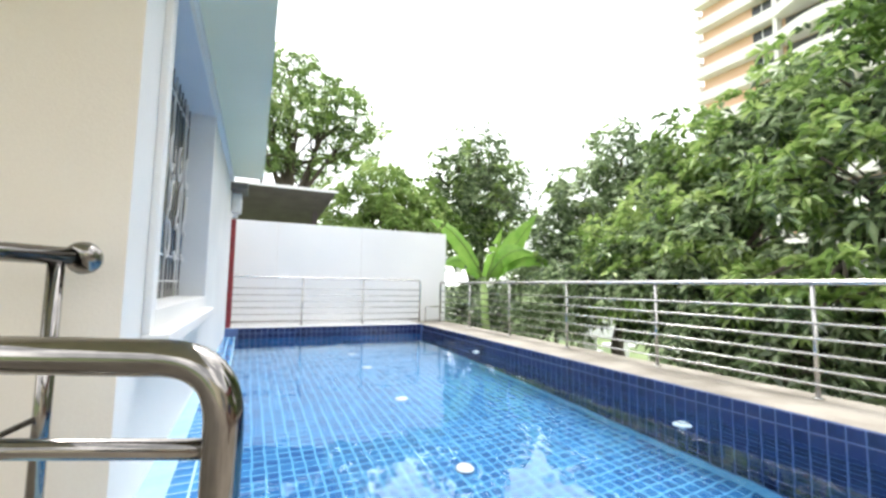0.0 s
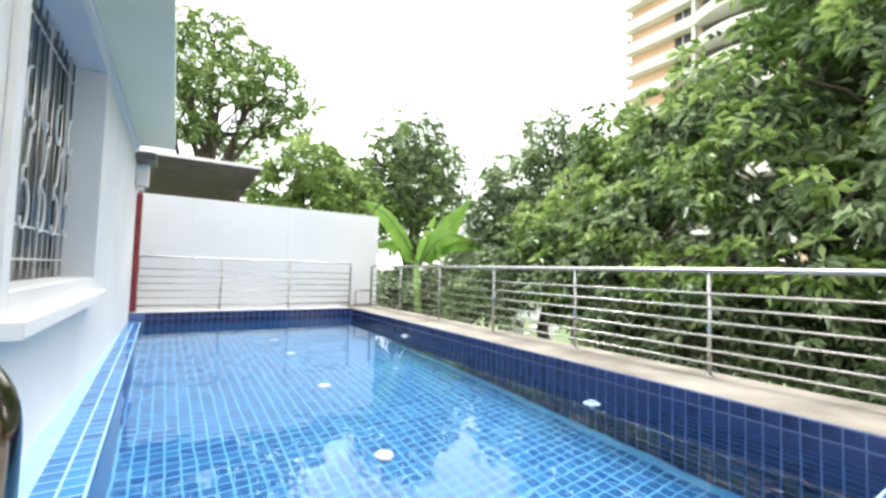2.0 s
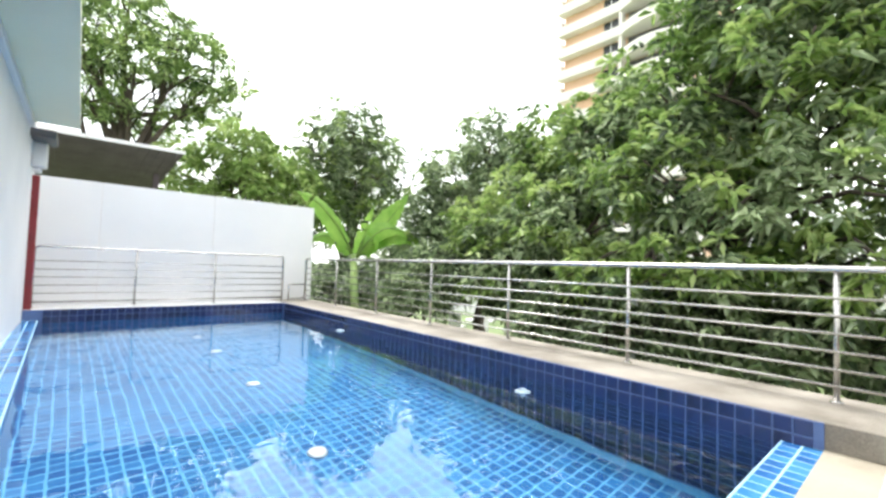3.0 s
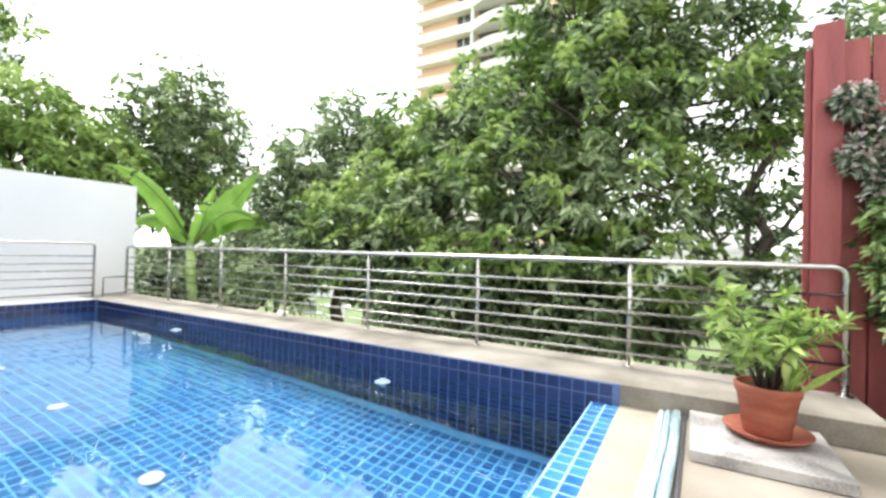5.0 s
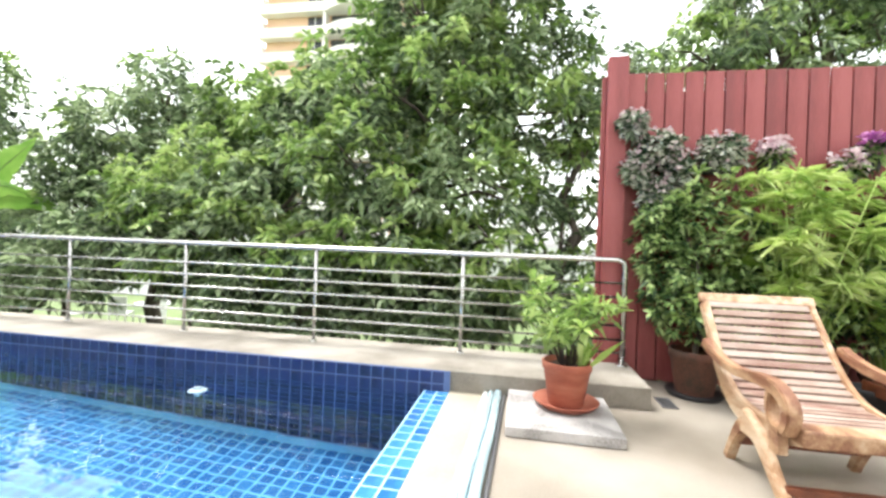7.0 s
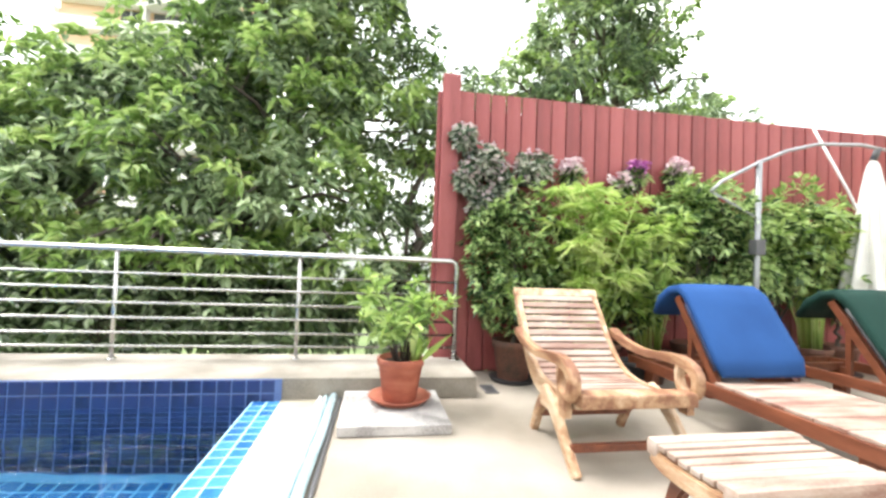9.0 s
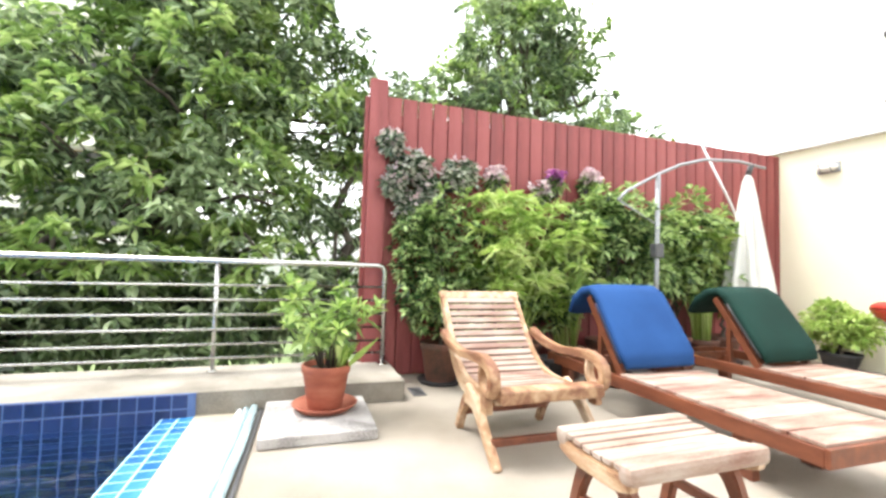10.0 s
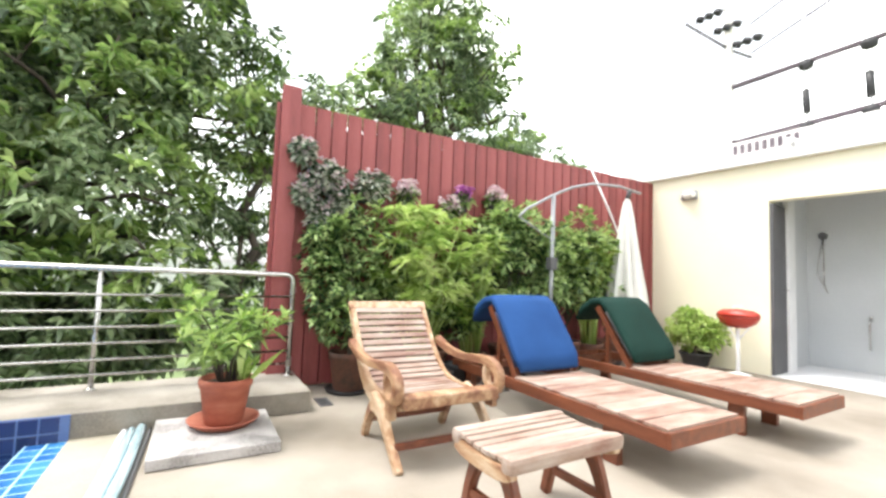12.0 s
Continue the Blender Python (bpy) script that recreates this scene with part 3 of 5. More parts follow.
def plantation_chair(m):
    ch = thing("armchair", "weathered teak plantation armchair with slatted back and looped arms", "armchair", m)
    prof = [(-0.60, 0.765), (-0.51, 0.64), (-0.41, 0.505), (-0.30, 0.385), (-0.15, 0.305), (0.10, 0.30), (0.34, 0.355)]
    for s in (-1, 1):
        part("side_frame", band([(x, z - 0.02) for x, z in prof], [0.05, 0.06, 0.065, 0.08, 0.10, 0.085, 0.06], 0.038, s * 0.275), M_TEAK, ch)
        part("leg", band([(-0.02, 0.27), (0.10, 0.24), (0.22, 0.13), (0.36, 0.0)], [0.12, 0.075, 0.05, 0.045], 0.042, s * 0.315), M_TEAK, ch)
        part("leg", band([(0.02, 0.25), (-0.10, 0.22), (-0.18, 0.12), (-0.24, 0.0)], [0.11, 0.07, 0.05, 0.045], 0.042, s * 0.276), M_TEAK, ch)
        part("arm", band([(-0.42, 0.545), (-0.27, 0.495), (-0.08, 0.475), (0.08, 0.490), (0.22, 0.492), (0.305, 0.455), (0.325, 0.395), (0.295, 0.335)], [0.05, 0.045, 0.04, 0.045, 0.055, 0.05, 0.045, 0.045], 0.055, s * 0.325, 6), M_TEAK, ch, "pale curved arm with a looped end")
        part("arm_loop", band([(0.205, 0.478), (0.195, 0.42), (0.208, 0.372), (0.24, 0.342), (0.29, 0.335)], [0.035, 0.03, 0.03, 0.035, 0.04], 0.05, s * 0.325, 5), M_TEAK, ch)
        part("arm_post", boxed(0.21, 0.28, s * 0.325 - 0.02, s * 0.325 + 0.02, 0.24, 0.345, 0.006), M_TEAK, ch)
    dense = []
    for i in range(len(prof) - 1):
        for k in range(30):
            t = k / 30
            dense.append((prof[i][0] + (prof[i + 1][0] - prof[i][0]) * t, prof[i][1] + (prof[i + 1][1] - prof[i][1]) * t))
    gone, last, n = 0.0, dense[0], 0
    for q, r in zip(dense, dense[1:]):
        gone += math.dist(q, r)
        if gone >= 0.0465 and q[0] < 0.24:
            ang = math.degrees(math.atan2(r[1] - q[1], r[0] - q[0]))
            part("slat", slat(0.512, 0.037, 0.016, pose(q[0], 0, q[1] + 0.008, 0, -ang, 0)), M_TEAKTOP, ch)
            gone = 0.0
    part("head_rail", slat(0.60, 0.055, 0.03, pose(-0.605, 0, 0.770, 0, 56, 0)), M_TEAK, ch)
    part("front_rail", boxed(0.26, 0.36, -0.30, 0.30, 0.305, 0.372, 0.012), M_TEAK, ch, "broad front seat rail")
    part("stretcher", boxed(0.255, 0.29, -0.31, 0.31, 0.085, 0.12, 0.005), M_TEAKRED, ch)
    part("stretcher", boxed(-0.19, -0.155, -0.27, 0.27, 0.10, 0.135, 0.005), M_TEAKRED, ch)
    return ch


plantation_chair(pose(2.20, -1.37, 0, 0, 0, 180.5))


def footstool(m):
    st = thing("footstool", "low weathered teak footstool with slatted top and curved legs", "stool", m)
    W, D = 0.60, 0.325          # length along y, depth along x
    for k in range(6):
        x = -D / 2 + 0.035 + k * (D - 0.07) / 5
        dip = 0.012 * (1 - abs(x) / (D / 2))
        part("slat", boxed(x - 0.0215, x + 0.0215, -W / 2 + 0.004, W / 2 - 0.004, 0.343 - dip, 0.363 - dip, 0.005), M_TEAKTOP, st)
    for s in (-1, 1):
        part("end_rail", band([(-D / 2 - 0.01, 0.318), (-0.1, 0.300), (0.1, 0.300), (D / 2 + 0.01, 0.318)], [0.05, 0.06, 0.06, 0.05], 0.045, s * (W / 2 - 0.022)), M_TEAK, st)
        part("top_cap", boxed(s * (D / 2) - 0.03, s * (D / 2) + 0.03, -W / 2 - 0.006, W / 2 + 0.006, 0.310, 0.372, 0.020), M_TEAKTOP, st, "rounded bleached edge rail")
        for q in (-1, 1):
            part("leg", band([(q * 0.02, 0.30), (q * 0.085, 0.265), (q * 0.135, 0.17), (q * 0.18, 0.0)], [0.10, 0.065, 0.05, 0.045], 0.042, s * (W / 2 - 0.07)), M_TEAKRED, st)
        part("stretcher", boxed(-0.13, 0.13, s * (W / 2 - 0.07) - 0.015, s * (W / 2 - 0.07) + 0.015, 0.10, 0.135, 0.005), M_TEAKRED, st)
    return st


footstool(pose(1.22, -1.395, 0, 0, 0, 1))


def sun_lounger(m, cloth, word):
    L, W, T, H, A = 1.98, 0.62, 0.30, 1.17, 55     # length, width, bed height, hinge from the foot
    lo = thing("sun_lounger", "red teak sun lounger with raised back and " + word + " cushion", "sun lounger", m, "sun loungers on the terrace")
    for s in (-1, 1):
        part("side_rail", boxed(-L + 0.0, 0, s * W / 2 - 0.02, s * W / 2 + 0.02, T - 0.085, T - 0.012, 0.005), M_TEAKRED, lo)
        for x in (-0.38, -L + 0.14):
            part("leg", boxed(x - 0.05, x + 0.05, s * (W / 2 - 0.07) - 0.025, s * (W / 2 - 0.07) + 0.025, 0, T - 0.06, 0.005), M_TEAKRED, lo)
        part("back_rail", boxed(0, 0.60, s * (W / 2 - 0.045) - 0.018, s * (W / 2 - 0.045) + 0.018, -0.05, 0.0, 0.005, pose(-H, 0, T, 0, -180 + A, 0) @ pose(0, 0, 0, 180, 0, 0)), M_TEAKRED, lo)
        part("prop", boxed(-H - 0.285, -H - 0.25, s * 0.24 - 0.014, s * 0.24 + 0.014, T - 0.06, T + 0.40, 0.003), M_TEAKRED, lo)
    part("foot_rail", boxed(0, 0.022, -W / 2 - 0.02, W / 2 + 0.02, T - 0.085, T - 0.006, 0.005), M_TEAKRED, lo)
    part("head_rail", boxed(-L - 0.022, -L, -W / 2 - 0.02, W / 2 + 0.02, T - 0.10, T - 0.012, 0.005), M_TEAKRED, lo)
    part("cross_rail", boxed(-L + 0.1, -L + 0.14, -W / 2 + 0.02, W / 2 - 0.02, T - 0.09, T - 0.03, 0.004), M_TEAKRED, lo)
    n = 8
    for k in range(n):
        x1 = -0.002 - k * (H - 0.01) / n
        part("slat", boxed(x1 - (H - 0.01) / n + 0.007, x1, -W / 2 - 0.004, W / 2 + 0.004, T - 0.012, T + 0.006, 0.004), M_TEAKTOP, lo)
    # cushion: up the back, over its top and down behind
    up = Vector((-math.cos(radians(A)), 0, math.sin(radians(A))))
    path = [Vector((-H + 0.02, 0, T + 0.03))]
    path += [path[0] + up * 0.535 * k / 6 for k in range(1, 7)]
    topc = path[-1]
    path += [topc + Vector((-0.05, 0, 0.03)), topc + Vector((-0.12, 0, 0.015)), topc + Vector((-0.21, 0, -0.05)), topc + Vector((-0.31, 0, -0.14))]
    bm = bmesh.new()
    rings = []
    for i, q in enumerate(path):
        d = (path[min(i + 1, len(path) - 1)] - path[max(i - 1, 0)]).normalized()
        nrm = Vector((d.z, 0, -d.x))
        if nrm.z < 0:
            nrm = -nrm
        if i > 7:
            nrm = Vector((d.z, 0, -d.x)) * (1 if Vector((d.z, 0, -d.x)).x < 0 else -1)
        th = 0.075 if 0 < i < len(path) - 1 else 0.045
        half = W / 2 - 0.005 if 0 < i < len(path) - 1 else W / 2 - 0.03
        ring = []
        for k in range(20):
            a = 2 * math.pi * k / 20
            cx, cz = math.cos(a), math.sin(a)
            px = math.copysign(abs(cx) ** 0.28, cx) * half
            pz = math.copysign(abs(cz) ** 0.45, cz) * th / 2
            wob = 0.006 * noise.noise(Vector((q.x * 7, px * 6, q.z * 7)))
            ring.append(bm.verts.new(q + Vector((0, px, 0)) + nrm * (pz + th / 2 + wob)))
        rings.append(ring)
    for a, b in zip(rings, rings[1:]):
        for k in range(20):
            bm.faces.new((a[k], a[(k + 1) % 20], b[(k + 1) % 20], b[k])).smooth = True
    bm.faces.new(rings[0][::-1])
    bm.faces.new(rings[-1])
    bmesh.ops.recalc_face_normals(bm, faces=bm.faces[:])
    cush = part("cushion", bm, cloth, lo, word + " padded cushion folded over the back")
    for s in (-1, 1):
        part("piping", tube(bmesh.new(), [q + Vector((0, s * (W / 2 - 0.004), 0.0)) + Vector((-up.z, 0, -up.x)) * -0.055 for q in path[1:7]], 0.011, 6), M_NAVY if word == "blue" else M_BLACK, cush)
    return lo


sun_lounger(pose(1.11, -2.44, 0, 0, 0, 179.5), M_BLUECLOTH, "blue")
sun_lounger(pose(1.06, -3.66, 0, 0, 0, 181), M_GREENCLOTH, "dark green")

# ---------------------------------------------------------------- fence with climbing garden
fence = thing("fence", "tall red-stained timber fence of upright boards", "fence")
FX = 3.70
part("post", boxed(FX - 0.06, FX + 0.03, -0.815, -0.66, 0.0, 2.60, 0.008), M_FENCE, fence)
part("post_trim", boxed(FX - 0.01, FX + 0.035, -0.657, -0.625, 0.0, 2.45, 0.004), M_FENCE, fence)
for z in (0.35, 1.3, 2.25):
    part("rail", boxed(FX + 0.035, FX + 0.08, -7.3, -0.815, z, z + 0.08), M_FENCE, fence)
me = None
for k in range(45):
    y = -0.890 - k * 0.145
    ob = part("board", boxed(-0.01, 0.012, -0.0668, 0.0668, 0.02, 2.48, 0.003), M_FENCE, fence) if me is None else new("board", me)
    me = ob.data
    ob.parent = fence
    ob.location = (FX + 0.02 + 0.003 * random.uniform(-1, 1), y, 0.003 * random.uniform(-1, 1))
    # extra row added behind, only to keep the gaps dark
    rear = new("rear_board", me)
    rear.parent = fence
    rear.location = (FX + 0.125, y - 0.0725, -0.16 + 0.05 * random.uniform(-1, 1))

# ---------------------------------------------------------------- wash house behind the terrace
CW = -5.95
M_WH = pose(2.30, CW, 0, 0, 0, 5)


def wash(name, b, mat, label, category, bevel=0.0):
    return setting(part(name, boxed(*b, bevel, M_WH), mat), label, category)


wash("wall_south", (0.0, 2.2, -0.16, 0, 0, 2.51), M_CREAM, "cream rendered wall of the wash house", "wall")
wash("wall_south", (-2.1, 0.0, -0.16, 0, 2.05, 2.51), M_CREAM, "cream rendered wall of the wash house", "wall")
wash("wall_south", (-5.5, -2.1, -0.16, 0, 0, 2.51), M_CREAM, "cream rendered wall of the wash house", "wall")
wash("parapet", (-5.5, 2.3, -1.9, 0.07, 2.51, 2.65), M_WHITE, "white flat roof edge of the wash house", "roof", 0.01)
wash("wall_shower_back", (-2.3, 0.3, -1.5, -1.4, -0.02, 2.51), M_SHOWER, "white tiled shower wall", "wall")
wash("wall_shower_side", (0.02, 0.12, -1.4, -0.16, -0.02, 2.51), M_SHOWER, "white shower side wall", "wall")
wash("wall_shower_end", (-2.3, -2.2, -1.4, -0.16, -0.02, 2.51), M_SHOWER, "white shower side wall", "wall")
wash("floor_shower", (-2.2, 0.02, -1.4, 0.0, -0.02, 0.012), M_PANELWHITE, "pale wet shower floor", "floor")
door = thing("door_1", "dark grey open door of the shower room", "door", M_WH)
part("leaf", boxed(-0.035, -0.004, -0.42, -0.004, 0.015, 2.02, 0.004), M_DARKGREY, door)
part("frame", boxed(-0.06, 0.0, -0.66, -0.425, 0.0, 2.2, 0.004), M_WHITEMETAL, door, "white door frame")
part("handle", tube(bmesh.new(), rounded([(-0.035, -0.36, 1.0), (-0.07, -0.36, 1.0), (-0.07, -0.27, 1.0)], 0.02), 0.009, 8), M_STEEL, door)
sh = thing("shower", "chrome hand shower on a white wall", "shower", M_WH)
part("riser", tube(bmesh.new(), [(-0.16, -1.36, 1.1), (-0.16, -1.36, 1.75)], 0.01, 8), M_STEEL, sh)
part("head", lathe(bmesh.new(), [(0.01, 0), (0.05, 0.02), (0.055, 0.04), (0.01, 0.045)], 16, pose(-0.16, -1.32, 1.72, 60)), M_DARKGREY, sh)
part("hose", tube(bmesh.new(), rounded([(-0.16, -1.34, 1.7), (-0.10, -1.30, 1.25), (-0.22, -1.33, 0.95), (-0.16, -1.36, 1.1)], 0.1), 0.007, 6), M_STEEL, sh)
tap = thing("tap", "chrome tap on the shower wall", "tap", M_WH)
part("spout", tube(bmesh.new(), rounded([(-0.60, -1.4, 0.66), (-0.60, -1.28, 0.66), (-0.60, -1.28, 0.3)], 0.03), 0.012, 8), M_STEEL, tap)
part("knob", lathe(bmesh.new(), [(0.02, 0), (0.022, 0.03), (0.01, 0.035)], 12, pose(-0.60, -1.36, 0.68)), M_STEEL, tap)
lamp = thing("wall_lamp", "small grey oval bulkhead lamp on the cream wall", "lamp", M_WH @ pose(0.90, 0.0, 2.235))
part("base", boxed(-0.11, 0.11, 0.0, 0.03, -0.06, 0.06, 0.012), M_GREYPOLE, lamp)
bm = lathe(bmesh.new(), [(0.05, 0), (0.05, 0.03), (0.04, 0.06), (0.015, 0.075)], 20, pose(0, 0.03, 0, -90))
for v in bm.verts:
    v.co.x *= 1.9
part("glass", bm, M_CONCRETE, lamp, "frosted lamp glass")
for x in (-0.05, 0.0, 0.05):
    part("guard", tube(bmesh.new(), rounded([(x, 0.03, -0.055), (x, 0.10, -0.03), (x, 0.10, 0.03), (x, 0.03, 0.055)], 0.03), 0.004, 6), M_DARKGREY, lamp)

bbq = thing("barbecue", "red enamel portable barbecue on a white stand", "barbecue", pose(2.49, -5.62, 0.0) @ Matrix.Diagonal((0.94, 1, 1.09, 1)))
bm = lathe(bmesh.new(), [(0.10, 0.50), (0.20, 0.55), (0.235, 0.60), (0.24, 0.612)], 28)
for v in bm.verts:
    v.co.y *= 0.62
part("bowl", bm, M_RED, bbq)
bm = lathe(bmesh.new(), [(0.245, 0.616), (0.235, 0.65), (0.17, 0.685), (0.05, 0.695)], 28)
for v in bm.verts:
    v.co.y *= 0.62
lid = part("lid", bm, M_RED, bbq)
part("lid_handle", tube(bmesh.new(), rounded([(-0.05, 0, 0.69), (-0.05, 0, 0.725), (0.05, 0, 0.725), (0.05, 0, 0.69)], 0.015), 0.007, 6), M_WHITEMETAL, lid)
part("stand", tube(bmesh.new(), [(0, 0, 0.02), (0, 0, 0.505)], 0.022, 12), M_WHITEMETAL, bbq, "white pedestal")
part("base", lathe(bmesh.new(), [(0.14, 0), (0.14, 0.012), (0.05, 0.03), (0.03, 0.035)], 24), M_WHITEMETAL, bbq, "white base plate")
for s in (-1, 1):
    part("arm", tube(bmesh.new(), [(0, 0, 0.36), (s * 0.13, 0, 0.515)], 0.01, 8), M_WHITEMETAL, bbq)

# cantilever umbrella, folded
um = thing("cantilever_umbrella", "folded off-white cantilever umbrella on a grey curved pole", "umbrella", Matrix.Translation((-0.0094, -0.0074, 0.0592)) @ Matrix.Scale(0.94, 4))
part("base_plate", boxed(3.12, 3.52, -3.68, -3.28, -0.062, -0.01, 0.01), M_DARKGREY, um)
part("pole", tube(bmesh.new(), [(3.33, -3.475, -0.012), (3.33, -3.50, 1.96)], 0.025, 12), M_GREYPOLE, um)
arm = [(3.34, -3.02, 1.66), (3.34, -3.13, 1.76), (3.33, -3.50, 1.955), (3.34, -3.8, 2.085), (3.35, -4.15, 2.18), (3.37, -4.66, 2.22), (3.40, -5.11, 2.195)]
part("arm", tube(bmesh.new(), arm, 0.016, 10), M_GREYPOLE, um, "curved pale grey arm")
part("strut", tube(bmesh.new(), [(3.33, -3.49, 1.45), (3.34, -3.03, 1.66)], 0.01, 8), M_GREYPOLE, um)
part("crank_box", boxed(3.285, 3.375, -3.54, -3.44, 1.12, 1.26, 0.012), M_DARKGREY, um)
bm = bmesh.new()
rings = []
for z, r in ((2.12, 0.012), (2.04, 0.04), (1.85, 0.068), (1.5, 0.108), (1.2, 0.145), (0.93, 0.185), (0.78, 0.21)):
    rings.append([bm.verts.new((3.42 + r * (1 + 0.28 * math.cos(a * 8)) * math.cos(a), -4.87 + r * (1 + 0.28 * math.cos(a * 8)) * math.sin(a), z - 0.06 * (z < 0.80) * math.cos(a * 8))) for a in [2 * math.pi * k / 64 for k in range(64)]])
for a, b in zip(rings, rings[1:]):
    for k in range(64):
        bm.faces.new((a[k], a[(k + 1) % 64], b[(k + 1) % 64], b[k])).smooth = True
part("canopy", bm, M_CANVAS, um, "folded off-white canvas canopy")
part("hub", tube(bmesh.new(), [(3.42, -4.87, 2.10), (3.39, -4.89, 2.215)], 0.03, 10), M_DARKGREY, um)
part("mast", tube(bmesh.new(), [(3.42, -4.87, 0.70), (3.42, -4.87, 2.10)], 0.012, 8), M_WHITEMETAL, um)
for k in range(8):
    a = math.pi / 4 * k
    part("rib", tube(bmesh.new(), [(3.42, -4.87, 2.09), (3.42 + 0.19 * math.cos(a), -4.87 + 0.19 * math.sin(a), 0.71)], 0.006, 6), M_WHITEMETAL, um)


# ---------------------------------------------------------------- plants
rng = np.random.default_rng(7)


def unit(v):
    return v / np.maximum(1e-6, np.linalg.norm(v, axis=-1, keepdims=True))


def leaf_object(name, P, D, L, W, mat, parent, droop=0.25, fold=0.25, label=""):
    """Leaves, each folded along its midrib: at P, along D, of length L and width W."""
    n = len(P)
    D = unit(D)
    L = np.broadcast_to(L, n).reshape(n, 1) * rng.uniform(0.7, 1.25, (n, 1))
    W = np.broadcast_to(W, n).reshape(n, 1) * rng.uniform(0.8, 1.2, (n, 1))
    up = np.array([0, 0, 1.0]) + rng.normal(0, 0.45, (n, 3))
    S = unit(np.cross(D, up))
    N = np.cross(S, D)
    mid = P + D * L * 0.48
    tip = P + D * L - np.array([0, 0, 1.0]) * L * droop
    V = np.stack([P, mid + S * W / 2 + N * W * fold, mid - S * W / 2 + N * W * fold, tip], 1).reshape(-1, 3)
    k = np.arange(n)[:, None] * 4
    F = np.concatenate([k + [[0, 1, 3]], k + [[0, 3, 2]]], 1).reshape(-1, 3)
    me = bpy.data.meshes.new(name)
    me.vertices.add(len(V))
    me.vertices.foreach_set("co", V.ravel().astype(np.float32))
    me.loops.add(F.size)
    me.loops.foreach_set("vertex_index", F.ravel().astype(np.int32))
    me.polygons.add(len(F))
    me.polygons.foreach_set("loop_start", np.arange(0, F.size, 3, dtype=np.int32))
    me.update(calc_edges=True)
    me.materials.append(mat)
    ob = new(name, me)
    ob.parent = parent
    ob["kind"] = "stuff"
    if label:
        ob["label"] = label
    return ob


def whorls(lobes, count, shell=0.5, gap=0.0, seed=0.0):
    """Twig ends spread through the lobes of a crown, with holes where the noise is low."""
    vol = np.array([r ** 2 * f for _, _, _, r, f in lobes])
    pick = rng.choice(len(lobes), size=count, p=vol / vol.sum())
    L = np.array(lobes)[pick]
    d = unit(rng.normal(0, 1, (count, 3)))
    rad = L[:, 3:4] * (shell + (1 - shell) * rng.random((count, 1)) ** 0.6)
    wob = 1 + 0.22 * np.sin(d[:, :1] * 5 + pick[:, None]) * np.cos(d[:, 1:2] * 6 + pick[:, None] * 2) + 0.12 * rng.normal(0, 1, (count, 1))
    off = d * rad * wob
    off[:, 2] *= L[:, 4]
    P = L[:, :3] + off
    if gap:
        keep = np.array([noise.noise(Vector(p) * 1.5 + Vector((seed, 0, 0))) for p in P]) > gap
        P, d = P[keep], d[keep]
    return P, d


def foliage(name, lobes, count, per, length, width, mat, parent, shell=0.5, gap=0.0, droop=0.3, out=0.6, seed=0.0, label=""):
    P, d = whorls(lobes, count, shell, gap, seed)
    n = len(P)
    Q = np.repeat(P, per, 0)
    a = rng.normal(0, 1, (n * per, 3)) * [1, 1, 0.55] + np.repeat(d, per, 0) * out + [0, 0, 0.1]
    Q = Q + unit(a) * length * 0.12
    return leaf_object(name, Q, a, length, width, mat, parent, droop, label=label)


def limbs(bm, base, top, lobes, r0, seed=1, bend=0.25):
    """A tapered trunk that forks towards each lobe, with twigs inside it."""
    rr = random.Random(seed)
    base, top = Vector(base), Vector(top)
    n = 9
    line = [base.lerp(top, i / n) + Vector((rr.uniform(-1, 1), rr.uniform(-1, 1), 0)) * bend * math.sin(math.pi * i / n) for i in range(n + 1)]
    tube(bm, line, [r0 * (1.25 - 0.65 * i / n) if i else r0 * 1.5 for i in range(n + 1)], 9)
    for x, y, z, r, f in lobes:
        c = Vector((x, y, z))
        i = min(n, max(3, int(n * (0.35 + 0.6 * rr.random()))))
        a = line[i]
        mid = a.lerp(c, 0.5) + Vector((rr.uniform(-0.3, 0.3), rr.uniform(-0.3, 0.3), rr.uniform(0.0, 0.4)))
        pts = [(1 - t) ** 2 * a + 2 * t * (1 - t) * mid + t * t * c for t in [k / 6 for k in range(7)]]
        tube(bm, pts, [r0 * (0.55 - 0.07 * k) for k in range(7)], 7)
        for _ in range(6):
            e = c + Vector((rr.uniform(-1, 1), rr.uniform(-1, 1), rr.uniform(-0.5, 0.8) * f)).normalized() * r * 0.8
            s = pts[rr.randint(3, 6)]
            m = s.lerp(e, 0.5) + Vector((0, 0, 0.15))
            tube(bm, [s, m, e], [r0 * 0.2, r0 * 0.13, r0 * 0.05], 5)
    return bm


def tree(label, base, top, lobes, r0, count, mat=None, per=9, length=0.21, width=0.06, gap=-0.15, shell=0.45, young=0.0, seed=1, droop=0.35, name="tree"):
    t = thing(name, label, "tree")
    part("trunk", limbs(bmesh.new(), base, top, lobes, r0, seed), M_BARK, t)
    foliage("crown", lobes, count, per, length, width, mat or M_LEAF, t, shell, gap, droop, seed=seed * 3.1)
    if young:
        # young tips; their pale colour also stands in for light on the crown's top
        tops = [(x, y, z + r * f * 0.35, r * 0.85, f) for x, y, z, r, f in lobes]
        foliage("young_and_lit_foliage", tops, int(count * young), per, length, width, M_LEAFLIGHT, t, 0.8, 0.04, droop, seed=seed * 1.7, label="fresh leaf tips and upper leaves with top light in their yellow-green")
    return t


